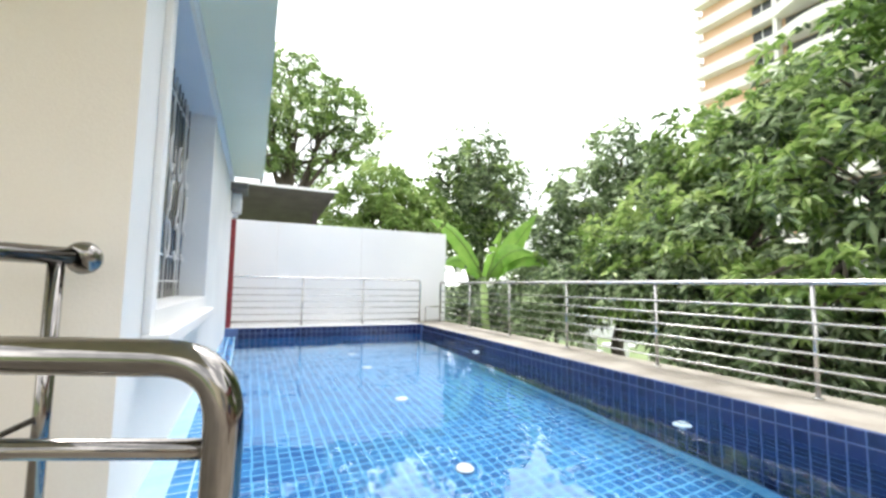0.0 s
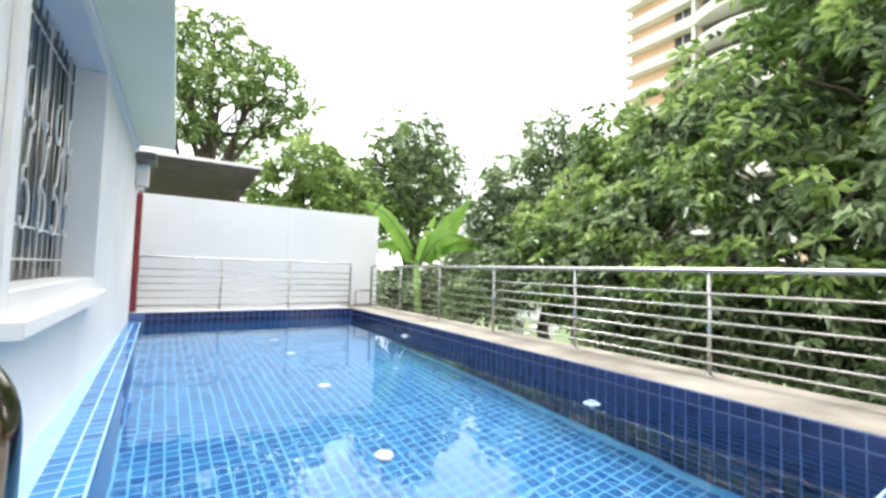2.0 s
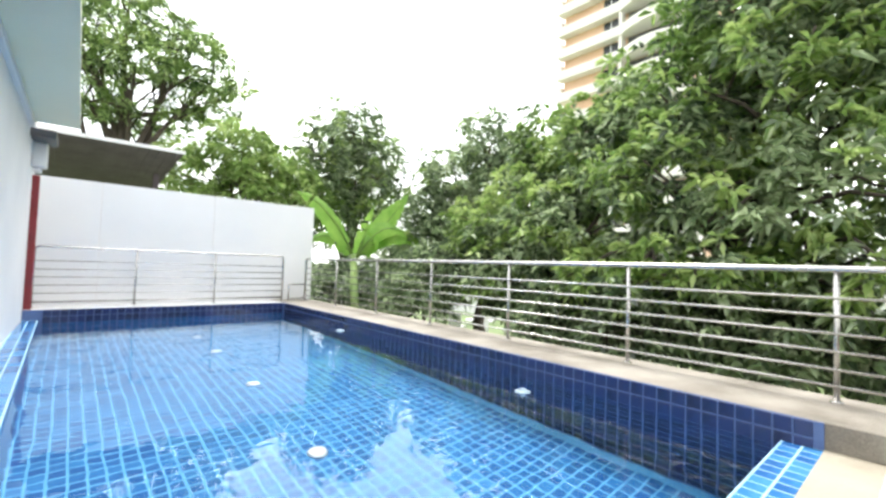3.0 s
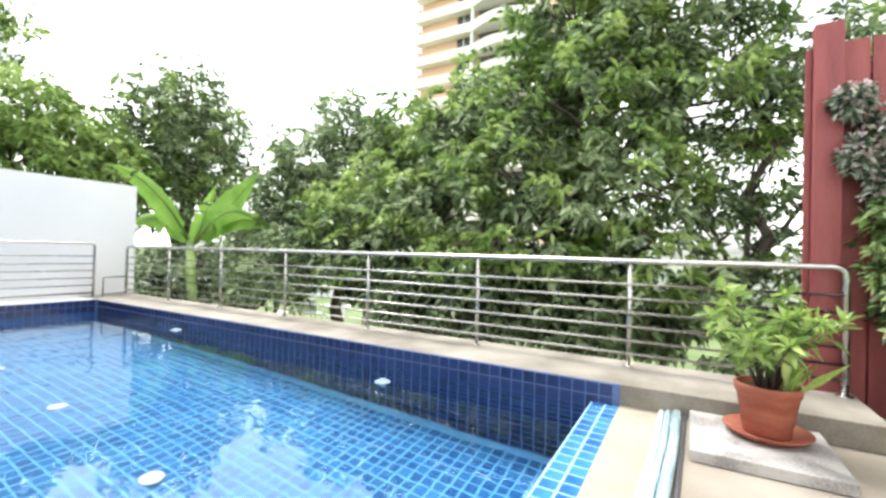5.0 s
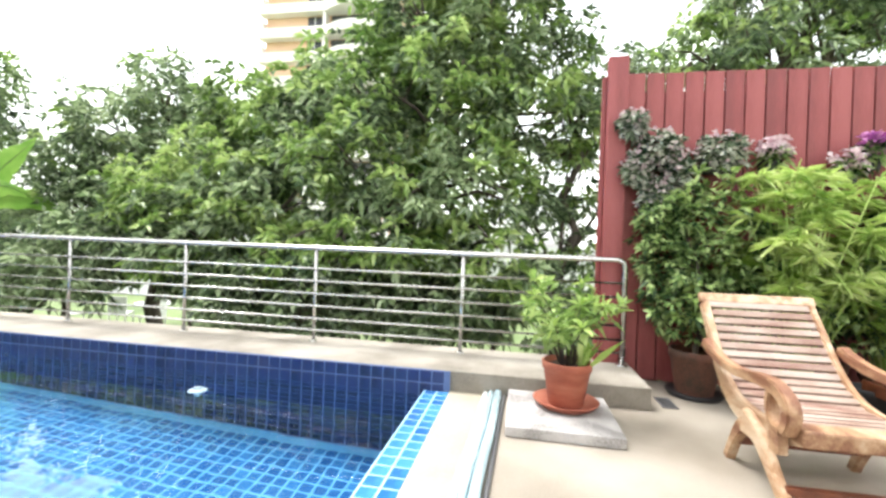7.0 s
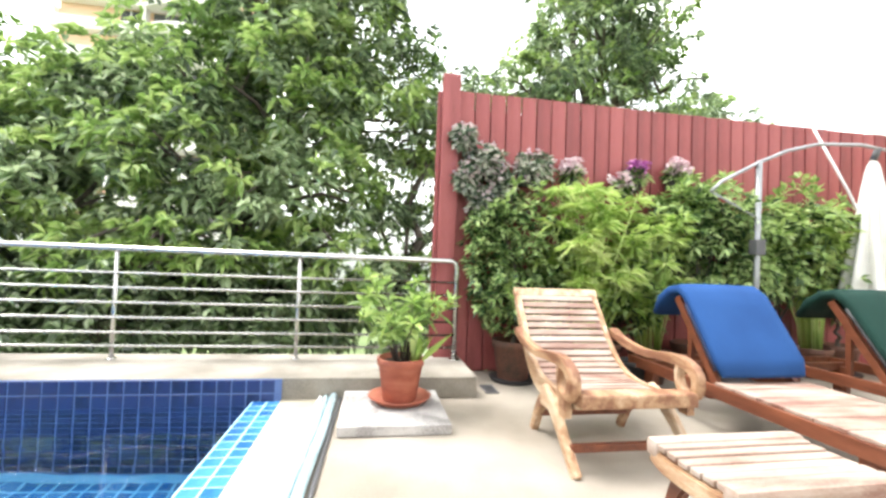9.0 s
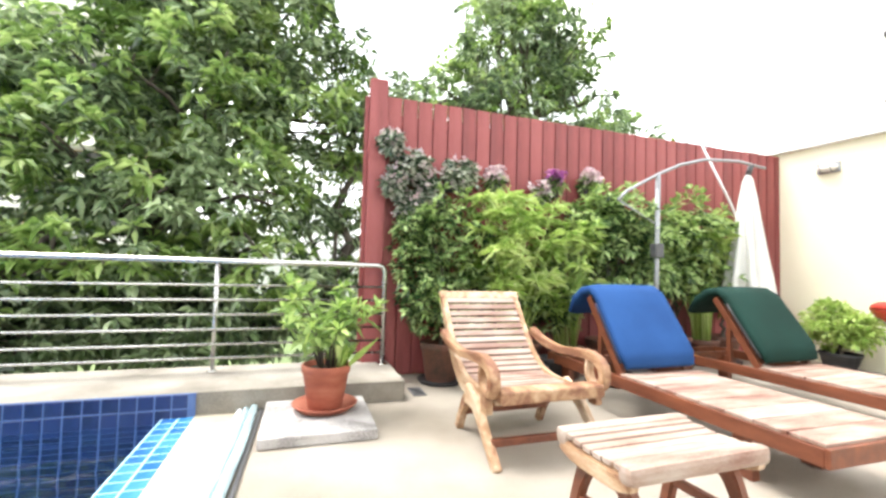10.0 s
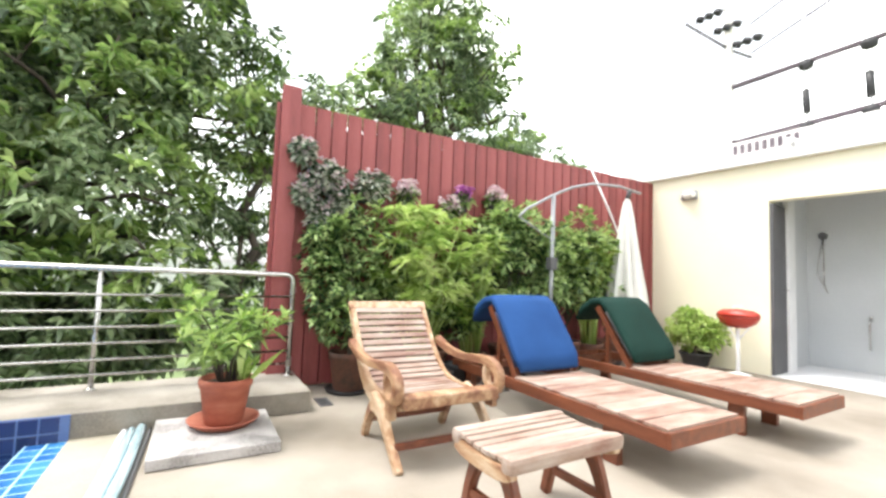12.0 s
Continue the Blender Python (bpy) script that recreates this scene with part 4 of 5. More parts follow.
G = GROUND
tree("spreading tree with layered feathery pale green crown beyond the wall", (0.9, 16.5, G), (1.1, 16.2, 6.0),
     [(0.3, 16, 7.6, 1.6, 0.3), (2.2, 16.3, 8.0, 1.5, 0.3), (3.3, 16, 6.8, 1.6, 0.25), (1.2, 15.6, 6.6, 1.7, 0.3), (-0.3, 16.4, 6.7, 1.4, 0.35), (3.2, 16.5, 5.9, 1.3, 0.25), (1.8, 16.8, 5.3, 1.5, 0.35), (1.0, 16.0, 8.8, 1.1, 0.3), (-0.6, 16.2, 8.3, 1.2, 0.35), (0.2, 16.0, 5.3, 1.4, 0.35), (2.6, 15.8, 7.4, 1.5, 0.25)],
     0.20, 2600, M_SHRUB, 8, 0.17, 0.055, -0.02, 0.3, 0.8, 1)
tree("bright green bushy tree behind the white wall", (4.2, 13.6, G), (4.3, 13.4, 3.0),
     [(3.6, 13.2, 4.0, 1.1, 0.8), (4.8, 13.5, 3.5, 1.2, 0.8), (2.7, 13.8, 3.3, 1.1, 0.8), (5.4, 13.2, 2.8, 1.1, 0.8), (3.7, 13.0, 2.8, 1.2, 0.8)],
     0.16, 1800, M_LEAFLIGHT, 9, 0.20, 0.06, -0.15, 0.5, 0, 2)
tree("dark green tree with rounded crown behind the banana plant", (8.0, 15.0, G), (8.0, 14.8, 4.0),
     [(8.0, 14.6, 5.9, 1.3, 0.85), (7.0, 14.4, 5.0, 1.4, 0.8), (8.9, 14.6, 4.9, 1.5, 0.8), (7.9, 14.2, 4.0, 1.6, 0.8), (6.6, 14.6, 3.6, 1.4, 0.8), (9.0, 14.2, 3.4, 1.3, 0.8), (7.4, 14.0, 2.4, 1.6, 0.7)],
     0.22, 2500, None, 9, 0.21, 0.06, -0.1, 0.4, 0.35, 3)
tree("dark sparse mango tree beyond the railing", (9.6, 9.2, G), (9.4, 9.0, 2.8),
     [(8.9, 8.4, 4.4, 1.0, 0.9), (8.6, 9.4, 3.5, 1.2, 0.8), (9.4, 8.0, 3.2, 1.2, 0.8), (8.4, 10.2, 2.6, 1.1, 0.8), (8.6, 8.6, 2.2, 1.3, 0.7), (8.0, 9.6, 1.5, 1.2, 0.7), (7.4, 8.2, 0.9, 1.2, 0.6), (7.8, 10.6, 0.9, 1.2, 0.7)],
     0.16, 2200, None, 9, 0.19, 0.055, 0.0, 0.35, 0.12, 4)
tree("leafy green mango tree with bright young leaves", (9.0, 5.2, G), (9.0, 5.2, 3.0),
     [(8.6, 4.3, 4.0, 1.0, 0.8), (8.4, 5.9, 3.5, 1.2, 0.8), (8.2, 4.6, 3.1, 1.3, 0.8), (7.9, 5.8, 2.3, 1.3, 0.7), (7.3, 4.6, 1.7, 1.3, 0.65), (7.6, 6.9, 1.5, 1.3, 0.7), (6.9, 6.0, 0.7, 1.1, 0.6), (7.6, 3.8, 0.7, 1.1, 0.6)],
     0.19, 3100, None, 9, 0.20, 0.070, 0.05, 0.35, 0.65, 5)
tree("large dense mango tree with drooping dark leaves", (8.2, 2.1, G), (8.3, 2.0, 4.0),
     [(8.3, 1.5, 6.4, 1.4, 0.8), (8.6, 0.6, 7.3, 1.5, 0.8), (7.9, 1.9, 5.2, 1.2, 0.8), (7.9, 1.8, 4.6, 1.5, 0.8), (8.2, 0.5, 5.2, 1.4, 0.8), (7.5, 2.8, 3.4, 1.4, 0.75), (7.4, 1.3, 3.2, 1.5, 0.75), (7.8, 0.2, 3.6, 1.2, 0.8), (7.0, 2.6, 2.1, 1.4, 0.65), (6.9, 1.2, 1.8, 1.4, 0.65), (6.5, 2.2, 0.75, 1.2, 0.6), (6.7, 0.5, 0.7, 1.0, 0.6), (6.4, 3.3, 0.6, 1.0, 0.6), (8.8, 1.3, 8.0, 1.2, 0.8)],
     0.24, 5400, None, 9, 0.20, 0.068, 0.07, 0.3, 0.7, 6)
tree("slender leaning tree with sparse small leaves", (7.9, -0.35, G), (8.2, -1.1, 3.9),
     [(8.2, -0.5, 4.3, 0.9, 0.9), (8.2, -1.7, 3.9, 0.8, 0.9), (8.1, -0.9, 3.2, 0.8, 0.9), (8.4, -2.0, 2.9, 0.6, 0.9), (7.6, 0.0, 1.9, 0.7, 0.8), (8.2, -1.0, 2.2, 0.75, 0.9), (8.1, -0.3, 2.7, 0.8, 0.9), (8.0, -1.2, 1.0, 0.7, 0.7)],
     0.085, 2000, None, 8, 0.16, 0.05, 0.04, 0.25, 0.35, 7)
tree("tall green tree standing behind the red fence", (10.0, -5.6, G), (10.0, -5.4, 5.5),
     [(9.8, -5.4, 8.0, 1.5, 0.8), (9.9, -6.6, 7.2, 1.3, 0.8), (9.7, -4.7, 6.9, 1.2, 0.8), (9.4, -5.8, 6.2, 1.5, 0.75), (9.7, -4.0, 5.5, 1.1, 0.75), (9.2, -4.6, 5.0, 1.3, 0.7), (9.4, -6.9, 5.3, 1.2, 0.7), (9.0, -2.6, 4.7, 0.9, 0.7), (10.2, -5.2, 9.2, 1.1, 0.8)],
     0.20, 2500, None, 9, 0.21, 0.06, 0.03, 0.35, 0.45, 8)
tree("low green tree behind the end of the fence", (11.0, -10.0, G), (11.0, -9.8, 3.6),
     [(10.8, -9.0, 5.0, 1.1, 0.7), (10.8, -10.4, 4.7, 1.1, 0.7), (10.6, -8.2, 4.6, 1.0, 0.7), (11.0, -11.6, 4.5, 0.9, 0.6), (10.5, -9.6, 3.9, 1.2, 0.7)],
     0.14, 1700, None, 9, 0.20, 0.06, -0.1, 0.4, 0.2, 9)

for i, (x, y, z, r) in enumerate([(6.4, 1.1, -0.10, 0.7), (6.1, 2.9, -0.05, 0.7), (6.3, 4.4, -0.1, 0.7), (6.2, 8.8, 0.0, 0.9), (6.9, -0.6, 0.0, 0.6), (6.6, 10.4, 0.1, 1.1), (7.4, 3.6, 0.0, 0.8), (7.4, 1.8, 0.0, 0.8), (7.2, 0.4, 0.35, 0.8), (6.9, 2.2, 0.45, 0.8), (7.2, 4.6, 0.3, 0.8), (7.6, 6.4, 0.35, 0.7), (4.7, 11.0, 0.0, 0.9), (6.3, 12.0, 0.2, 1.0), (8.0, 12.2, 0.3, 1.1), (8.6, 10.8, 0.2, 1.0)]):
    b = thing("garden_shrub", "dark broad-leaved shrub on the lawn under the trees", "shrub", group="shrubs under the trees")
    lob = [(x, y, z, r, 0.8), (x + 0.4, y + 0.7, z + 0.2, r * 0.8, 0.8), (x + 0.5, y - 0.6, z + 0.1, r * 0.8, 0.7)]
    part("stem", limbs(bmesh.new(), (x, y, G), (x + 0.1, y, z), lob, 0.05, 20 + i, 0.08), M_BARK, b)
    foliage("foliage", lob, 560, 8, 0.19, 0.08, M_LEAF, b, 0.3, -0.05 if y < 4 else -0.12, 0.4, seed=i * 2.2)

# banana plant
ban = thing("banana_plant", "banana plant with broad torn bright green leaves", "banana plant")
part("stem", tube(bmesh.new(), [(5.5, 9.7, G), (5.45, 9.65, 0.0), (5.35, 9.6, 1.15)], [0.13, 0.11, 0.07], 12), M_SHRUB, ban)
for tipx, tipy, tipz, w, sag in ((3.75, 9.5, 2.50, 0.30, 0.35), (7.05, 9.6, 2.95, 0.38, -0.05), (5.75, 9.3, 2.45, 0.20, 0.0), (7.9, 9.6, 1.25, 0.28, 0.6), (4.2, 9.9, 1.3, 0.22, 0.4), (6.6, 9.0, 1.6, 0.26, 0.5)):
    a, b = Vector((5.4, 9.6, 1.0)), Vector((tipx, tipy, tipz))
    bm = bmesh.new()
    prev = None
    n = 22
    for k in range(n + 1):
        t = k / n
        c = a.lerp(b, t) + Vector((0, 0, sag * 4 * t * (1 - t)))
        half = w * math.sin(math.pi * min(1, 0.06 + 0.94 * t) ** 0.8) * (1 if t > 0.12 else 0.12) * random.uniform(0.8, 1.05)
        d = (b - a).normalized()
        s = d.cross(Vector((0.25, -1, 0.25))).normalized()
        out = Vector((0, -1, 0.3)).normalized() * 0.10 * half / w
        ring = [bm.verts.new(c + s * half - out * 1.2), bm.verts.new(c + out * 0.2), bm.verts.new(c - s * half - out * 1.2)]
        if prev and random.random() > 0.06:
            bm.faces.new((prev[0], prev[1], ring[1], ring[0])).smooth = True
            bm.faces.new((prev[1], prev[2], ring[2], ring[1])).smooth = True
        prev = ring
    leaf = part("leaf", bm, M_BANANA, ban)
    pts = [a.lerp(b, k / 8) + Vector((0, -0.012, sag * 4 * (k / 8) * (1 - k / 8))) for k in range(9)]
    part("midrib", tube(bmesh.new(), pts, [0.028 - 0.003 * k for k in range(9)], 6), M_LEAFLIGHT, leaf)

# potted plant on the slab
pp = thing("potted_plant", "green leafy plant in a terracotta pot with saucer", "potted plant", pose(2.775, -0.32, 0.062))
part("saucer", lathe(bmesh.new(), [(0.02, 0), (0.15, 0), (0.195, 0.035), (0.20, 0.042), (0.185, 0.042), (0.145, 0.014), (0.02, 0.014)], 32), M_TERRA, pp, "terracotta saucer")
part("pot", pot(bmesh.new(), 0.148, 0.262, Matrix.Translation((0, 0, 0.016))), M_TERRA, pp, "terracotta pot")
part("soil", lathe(bmesh.new(), [(0.01, 0.240), (0.128, 0.244), (0.11, 0.251), (0.02, 0.254)], 20), M_SOIL, pp, "dark soil")
bm = bmesh.new()
twigs = []
for k in range(16):
    a, lean = k * 2.4, random.uniform(0.10, 0.37)
    h = random.uniform(0.26, 0.58)
    e = Vector((lean * math.cos(a), lean * math.sin(a), 0.22 + h))
    m = Vector((lean * 0.35 * math.cos(a), lean * 0.35 * math.sin(a), 0.22 + h * 0.55))
    tube(bm, [(0.03 * math.cos(a), 0.03 * math.sin(a), 0.2), m, e], [0.007, 0.005, 0.003], 5)
    twigs += [m.lerp(e, t) for t in (0.1, 0.35, 0.6, 0.8, 1.0)]
part("stem", bm, M_BARK, pp)
T = np.array([tuple(q) for q in twigs])
Q = np.repeat(T, 4, 0)
D = rng.normal(0, 1, Q.shape) * [1, 1, 0.6] + [0, 0, 0.45]
leaf_object("foliage", Q, D, 0.12, 0.04, M_LEAFLIGHT, pp, 0.15)
Q = np.repeat(np.array([(0.02, -0.06, 0.22), (0.05, -0.02, 0.22), (-0.06, -0.08, 0.22)]), 7, 0)
leaf_object("blade_tuft", Q, rng.normal(0, 0.35, Q.shape) + [0, -0.1, 1.0], 0.30, 0.045, M_PAPYRUS, pp, 0.1, label="long light green blades")
leaf_object("leaf_tip", np.repeat(T[4::5], 6, 0), rng.normal(0, 1, (len(T[4::5]) * 6, 3)) + [0, 0, 0.8], 0.085, 0.028, M_PAPYRUS, pp, 0.1, label="fresh light green tips")


# bed of potted shrubs along the fence
def bed_shrub(label, x, y, lobes, count, per, length, width, mat, r=0.17, h=0.30, potmat=None, gap=-0.3, tips=0.0):
    t = thing("potted_shrub", label, "shrub", pose(x + 0.05, y - 0.04, 0), "potted shrubs along the fence")
    part("saucer", lathe(bmesh.new(), [(0.02, 0), (r * 1.0, 0), (r * 1.12, 0.03), (r * 1.04, 0.03), (0.02, 0.012)], 24), M_BLACK, t, "dark saucer")
    part("pot", pot(bmesh.new(), r, h, Matrix.Translation((0, 0, 0.014))), potmat or M_DARKPOT, t, "stained clay pot")
    part("soil", lathe(bmesh.new(), [(0.01, h * 0.87), (r * 0.86, h * 0.88), (0.02, h * 0.93)], 16), M_SOIL, t)
    part("stem", limbs(bmesh.new(), (0, 0, h * 0.86), (0, 0, h + 0.35), lobes, 0.018, int(abs(y) * 100), 0.03), M_BARK, t)
    foliage("foliage", lobes, count, per, length, width, mat, t, 0.3, gap, 0.2, seed=y * 3)
    if tips:
        # paler outer leaves, coloured to brighten a shrub that the fence shades
        foliage("leaf_tip", [(a, b, c + 0.05, q * 1.0, f) for a, b, c, q, f in lobes], int(count * tips), per, length, width, M_LEAFLIGHT, t, 0.85, 0.1, 0.1, seed=y, label="light green outer leaves with daylight put into their colour")
    return t


bed_shrub("dark green small-leaved shrub in a stained clay pot", 3.40, -1.26, [(0.06, 0.20, 0.98, 0.26, 1.0), (0.06, -0.12, 1.05, 0.30, 1.0), (0.02, 0.12, 0.66, 0.26, 1.0), (0.02, -0.2, 0.68, 0.30, 1.0), (0.05, 0.24, 1.28, 0.20, 1.0), (0.06, -0.02, 1.36, 0.22, 1.0), (0.06, -0.32, 1.15, 0.24, 1.0)], 860, 7, 0.075, 0.032, M_SHRUB, 0.175, 0.32, gap=-0.4, tips=0.32)
bed_shrub("bushy green shrub in a dark pot by the fence", 3.42, -2.05, [(0.05, 0.1, 0.75, 0.30, 1.0), (0.0, -0.25, 0.7, 0.30, 1.0), (0.05, 0.3, 0.8, 0.25, 1.0)], 480, 7, 0.08, 0.03, M_SHRUB, 0.17, 0.30, gap=-0.4, tips=0.25)
bed_shrub("glossy green shrub in a dark pot by the fence", 3.42, -2.95, [(0.02, 0.25, 1.25, 0.33, 0.9), (0.0, -0.2, 1.4, 0.34, 0.9), (0.0, 0.15, 0.9, 0.33, 0.9), (0.0, -0.35, 1.0, 0.33, 0.9), (0.05, 0.0, 1.55, 0.26, 0.9)], 760, 7, 0.09, 0.034, M_SHRUB, 0.18, 0.30, gap=-0.4, tips=0.36)
bed_shrub("tall leafy shrub behind the umbrella pole", 3.50, -3.9, [(0.02, 0.3, 1.35, 0.34, 0.9), (0.0, -0.15, 1.45, 0.36, 0.9), (0.0, 0.2, 0.95, 0.33, 0.9), (0.0, -0.3, 1.0, 0.33, 0.9)], 760, 7, 0.09, 0.034, M_SHRUB, 0.18, 0.30, gap=-0.4, tips=0.38)
bed_shrub("green shrub in a dark pot near the cream wall", 3.50, -4.62, [(0.02, 0.1, 1.1, 0.26, 0.9), (0.02, -0.05, 0.8, 0.26, 0.9)], 560, 7, 0.09, 0.03, M_SHRUB, 0.17, 0.28, gap=-0.4, tips=0.32)


def papyrus(label, x, y, stems, hmin, hmax, spread):
    t = thing("papyrus_plant", label, "papyrus", pose(x + 0.05, y - 0.03, 0), "papyrus plants along the fence")
    part("pot", pot(bmesh.new(), 0.17, 0.28), M_DARKPOT, t, "stained clay pot")
    part("soil", lathe(bmesh.new(), [(0.01, 0.24), (0.14, 0.245), (0.02, 0.26)], 16), M_SOIL, t)
    bm = bmesh.new()
    heads = []
    for k in range(stems):
        a, r = random.uniform(0, 6.28), spread * math.sqrt(random.random())
        h = random.uniform(hmin, hmax)
        e = Vector((r * math.cos(a) * 0.7, r * math.sin(a), h))
        tube(bm, [(0.08 * math.cos(a), 0.08 * math.sin(a), 0.24), (e.x * 0.55, e.y * 0.55, h * 0.65), e], [0.006, 0.005, 0.003], 5)
        heads.append(tuple(e))
    part("stem", bm, M_PAPYRUS, t)
    Q = np.repeat(np.array(heads), 22, 0)
    D = rng.normal(0, 1, Q.shape) * [1, 1, 0.30] + [0, 0, 0.22]
    leaf_object("foliage", Q, D, 0.15, 0.016, M_PAPYRUS, t, 0.30, 0.1)
    return t


papyrus("bright green papyrus with umbrella-like leaf heads", 3.28, -1.85, 85, 0.75, 1.62, 0.42)
papyrus("light green papyrus with spreading leaf heads", 3.32, -2.45, 60, 0.6, 1.45, 0.32)
papyrus("tall green papyrus beside the umbrella pole", 3.45, -4.25, 60, 0.7, 1.6, 0.30)

bx = thing("box_plant", "clipped light green bush in a black pot by the cream wall", "potted plant", pose(2.98, -5.62, 0) @ Matrix.Diagonal((1.15, 1.1, 1.14, 1)))
part("pot", pot(bmesh.new(), 0.16, 0.16), M_BLACK, bx, "black pot")
foliage("foliage", [(0, 0, 0.40, 0.22, 0.85), (0.13, 0.0, 0.36, 0.16, 0.9), (-0.13, 0, 0.38, 0.17, 0.9), (0.03, 0, 0.52, 0.14, 0.8)], 380, 7, 0.07, 0.032, M_PAPYRUS, bx, 0.3, 0, 0.1)
part("stem", limbs(bmesh.new(), (0, 0, 0.13), (0, 0, 0.3), [(0, 0, 0.4, 0.2, 0.9)], 0.014, 4, 0.01), M_BARK, bx)

# flower pockets hung on the fence
for y, z, w, h, mat in ((-0.82, 1.97, 0.10, 0.10, M_SILVERLEAF), (-1.03, 1.77, 0.16, 0.15, M_SILVERLEAF), (-0.86, 1.62, 0.11, 0.12, M_SILVERLEAF), (-1.16, 1.58, 0.14, 0.20, M_SILVERLEAF), (-1.01, 1.42, 0.15, 0.15, M_SILVERLEAF), (-1.46, 1.74, 0.18, 0.16, M_SILVERLEAF)):
    t = thing("wall_planter", "hanging fence pocket with grey-green and white variegated leaves", "planter", pose(FX - 0.07, y - 0.02, z + 0.06), "planters hung on the fence")
    part("pocket", boxed(-0.04, 0.07, -w * 0.7, w * 0.7, -h * 0.9, -h * 0.2, 0.015), M_BLACK, t, "black planting pocket")
    foliage("foliage", [(-0.05, 0, 0, w * 0.82, h / w)], 120, 6, 0.06, 0.03, mat, t, 0.3, 0, 0.2)
    foliage("blossom", [(-0.07, 0, 0.02, w * 0.82, h / w)], 40, 5, 0.032, 0.024, M_FLOWER, t, 0.9, 0, 0, label="small pale flowers")
for y, z, mat, word in ((-1.81, 1.715, M_FLOWER, "white"), (-2.29, 1.62, M_FLOWER, "white"), (-2.435, 1.74, M_MAGENTA, "purple"), (-2.87, 1.78, M_FLOWER, "white")):
    t = thing("orchid", word + " flowering orchid in a small dark basket on the fence", "orchid", pose(FX - 0.07, y - 0.03, z + 0.065), "orchids hung on the fence")
    part("basket", boxed(-0.05, 0.07, -0.06, 0.06, -0.12, -0.02, 0.012), M_BLACK, t, "dark hanging basket")
    foliage("foliage", [(-0.03, 0, 0.0, 0.09, 0.8)], 30, 5, 0.08, 0.025, M_SHRUB, t, 0.3, 0, 0.3)
    foliage("blossom", [(-0.06, 0, 0.06, 0.10, 0.9)], 40, 6, 0.045, 0.035, mat, t, 0.3, 0, 0.1, label=word + " petals")

# ---------------------------------------------------------------- garden and distance
for x, y, a in ((11.2, 11.9, 20), (11.0, 10.6, 100), (12.4, 10.2, 200), (10.6, 12.9, -40)):
    c = thing("garden_chair", "white garden chair on the lawn", "chair", pose(x, y, G, 0, 0, a), "white chairs on the lawn")
    part("seat", boxed(-0.25, 0.25, -0.25, 0.25, 0.42, 0.46, 0.01), M_WHITEMETAL, c)
    part("backrest", boxed(-0.25, -0.21, -0.25, 0.25, 0.46, 0.95, 0.01), M_WHITEMETAL, c)
    for sx in (-0.22, 0.22):
        for sy in (-0.22, 0.22):
            part("leg", tube(bmesh.new(), [(sx, sy, 0), (sx, sy, 0.42)], 0.02, 6), M_WHITEMETAL, c)
gt = thing("garden_table", "white garden table with a red cloth on the lawn", "table", pose(11.6, 11.1, G))
part("tabletop", lathe(bmesh.new(), [(0.02, 0.70), (0.55, 0.70), (0.56, 0.74), (0.02, 0.745)], 24), M_WHITEMETAL, gt)
part("leg", tube(bmesh.new(), [(0, 0, 0), (0, 0, 0.70)], 0.05, 8), M_WHITEMETAL, gt)
part("cloth", lathe(bmesh.new(), [(0.30, 0.60), (0.28, 0.75), (0.02, 0.752)], 20), M_RED, gt, "small red cloth")

far = thing("garden_wall", "long white garden wall beyond the trees", "wall")
far["kind"] = "structure"
for k in range(12):
    part("bay", boxed(18, 18.3, -22 + 4.5 * k, -17.6 + 4.5 * k, G, G + 3.0 + 0.2 * (k % 2)), M_PANELWHITE, far)

# apartment tower
tw = thing("apartment_tower", "tall apartment tower with ochre walls and pale curved balconies", "building", Matrix.Translation((0, 0.2, 0)))
TX, TY = 49.0, 33.0
part("wall", boxed(TX + 1.2, TX + 14, 16.0, TY, G, 62), M_ORANGE, tw)
Z0, FH = 26.75, 3.05
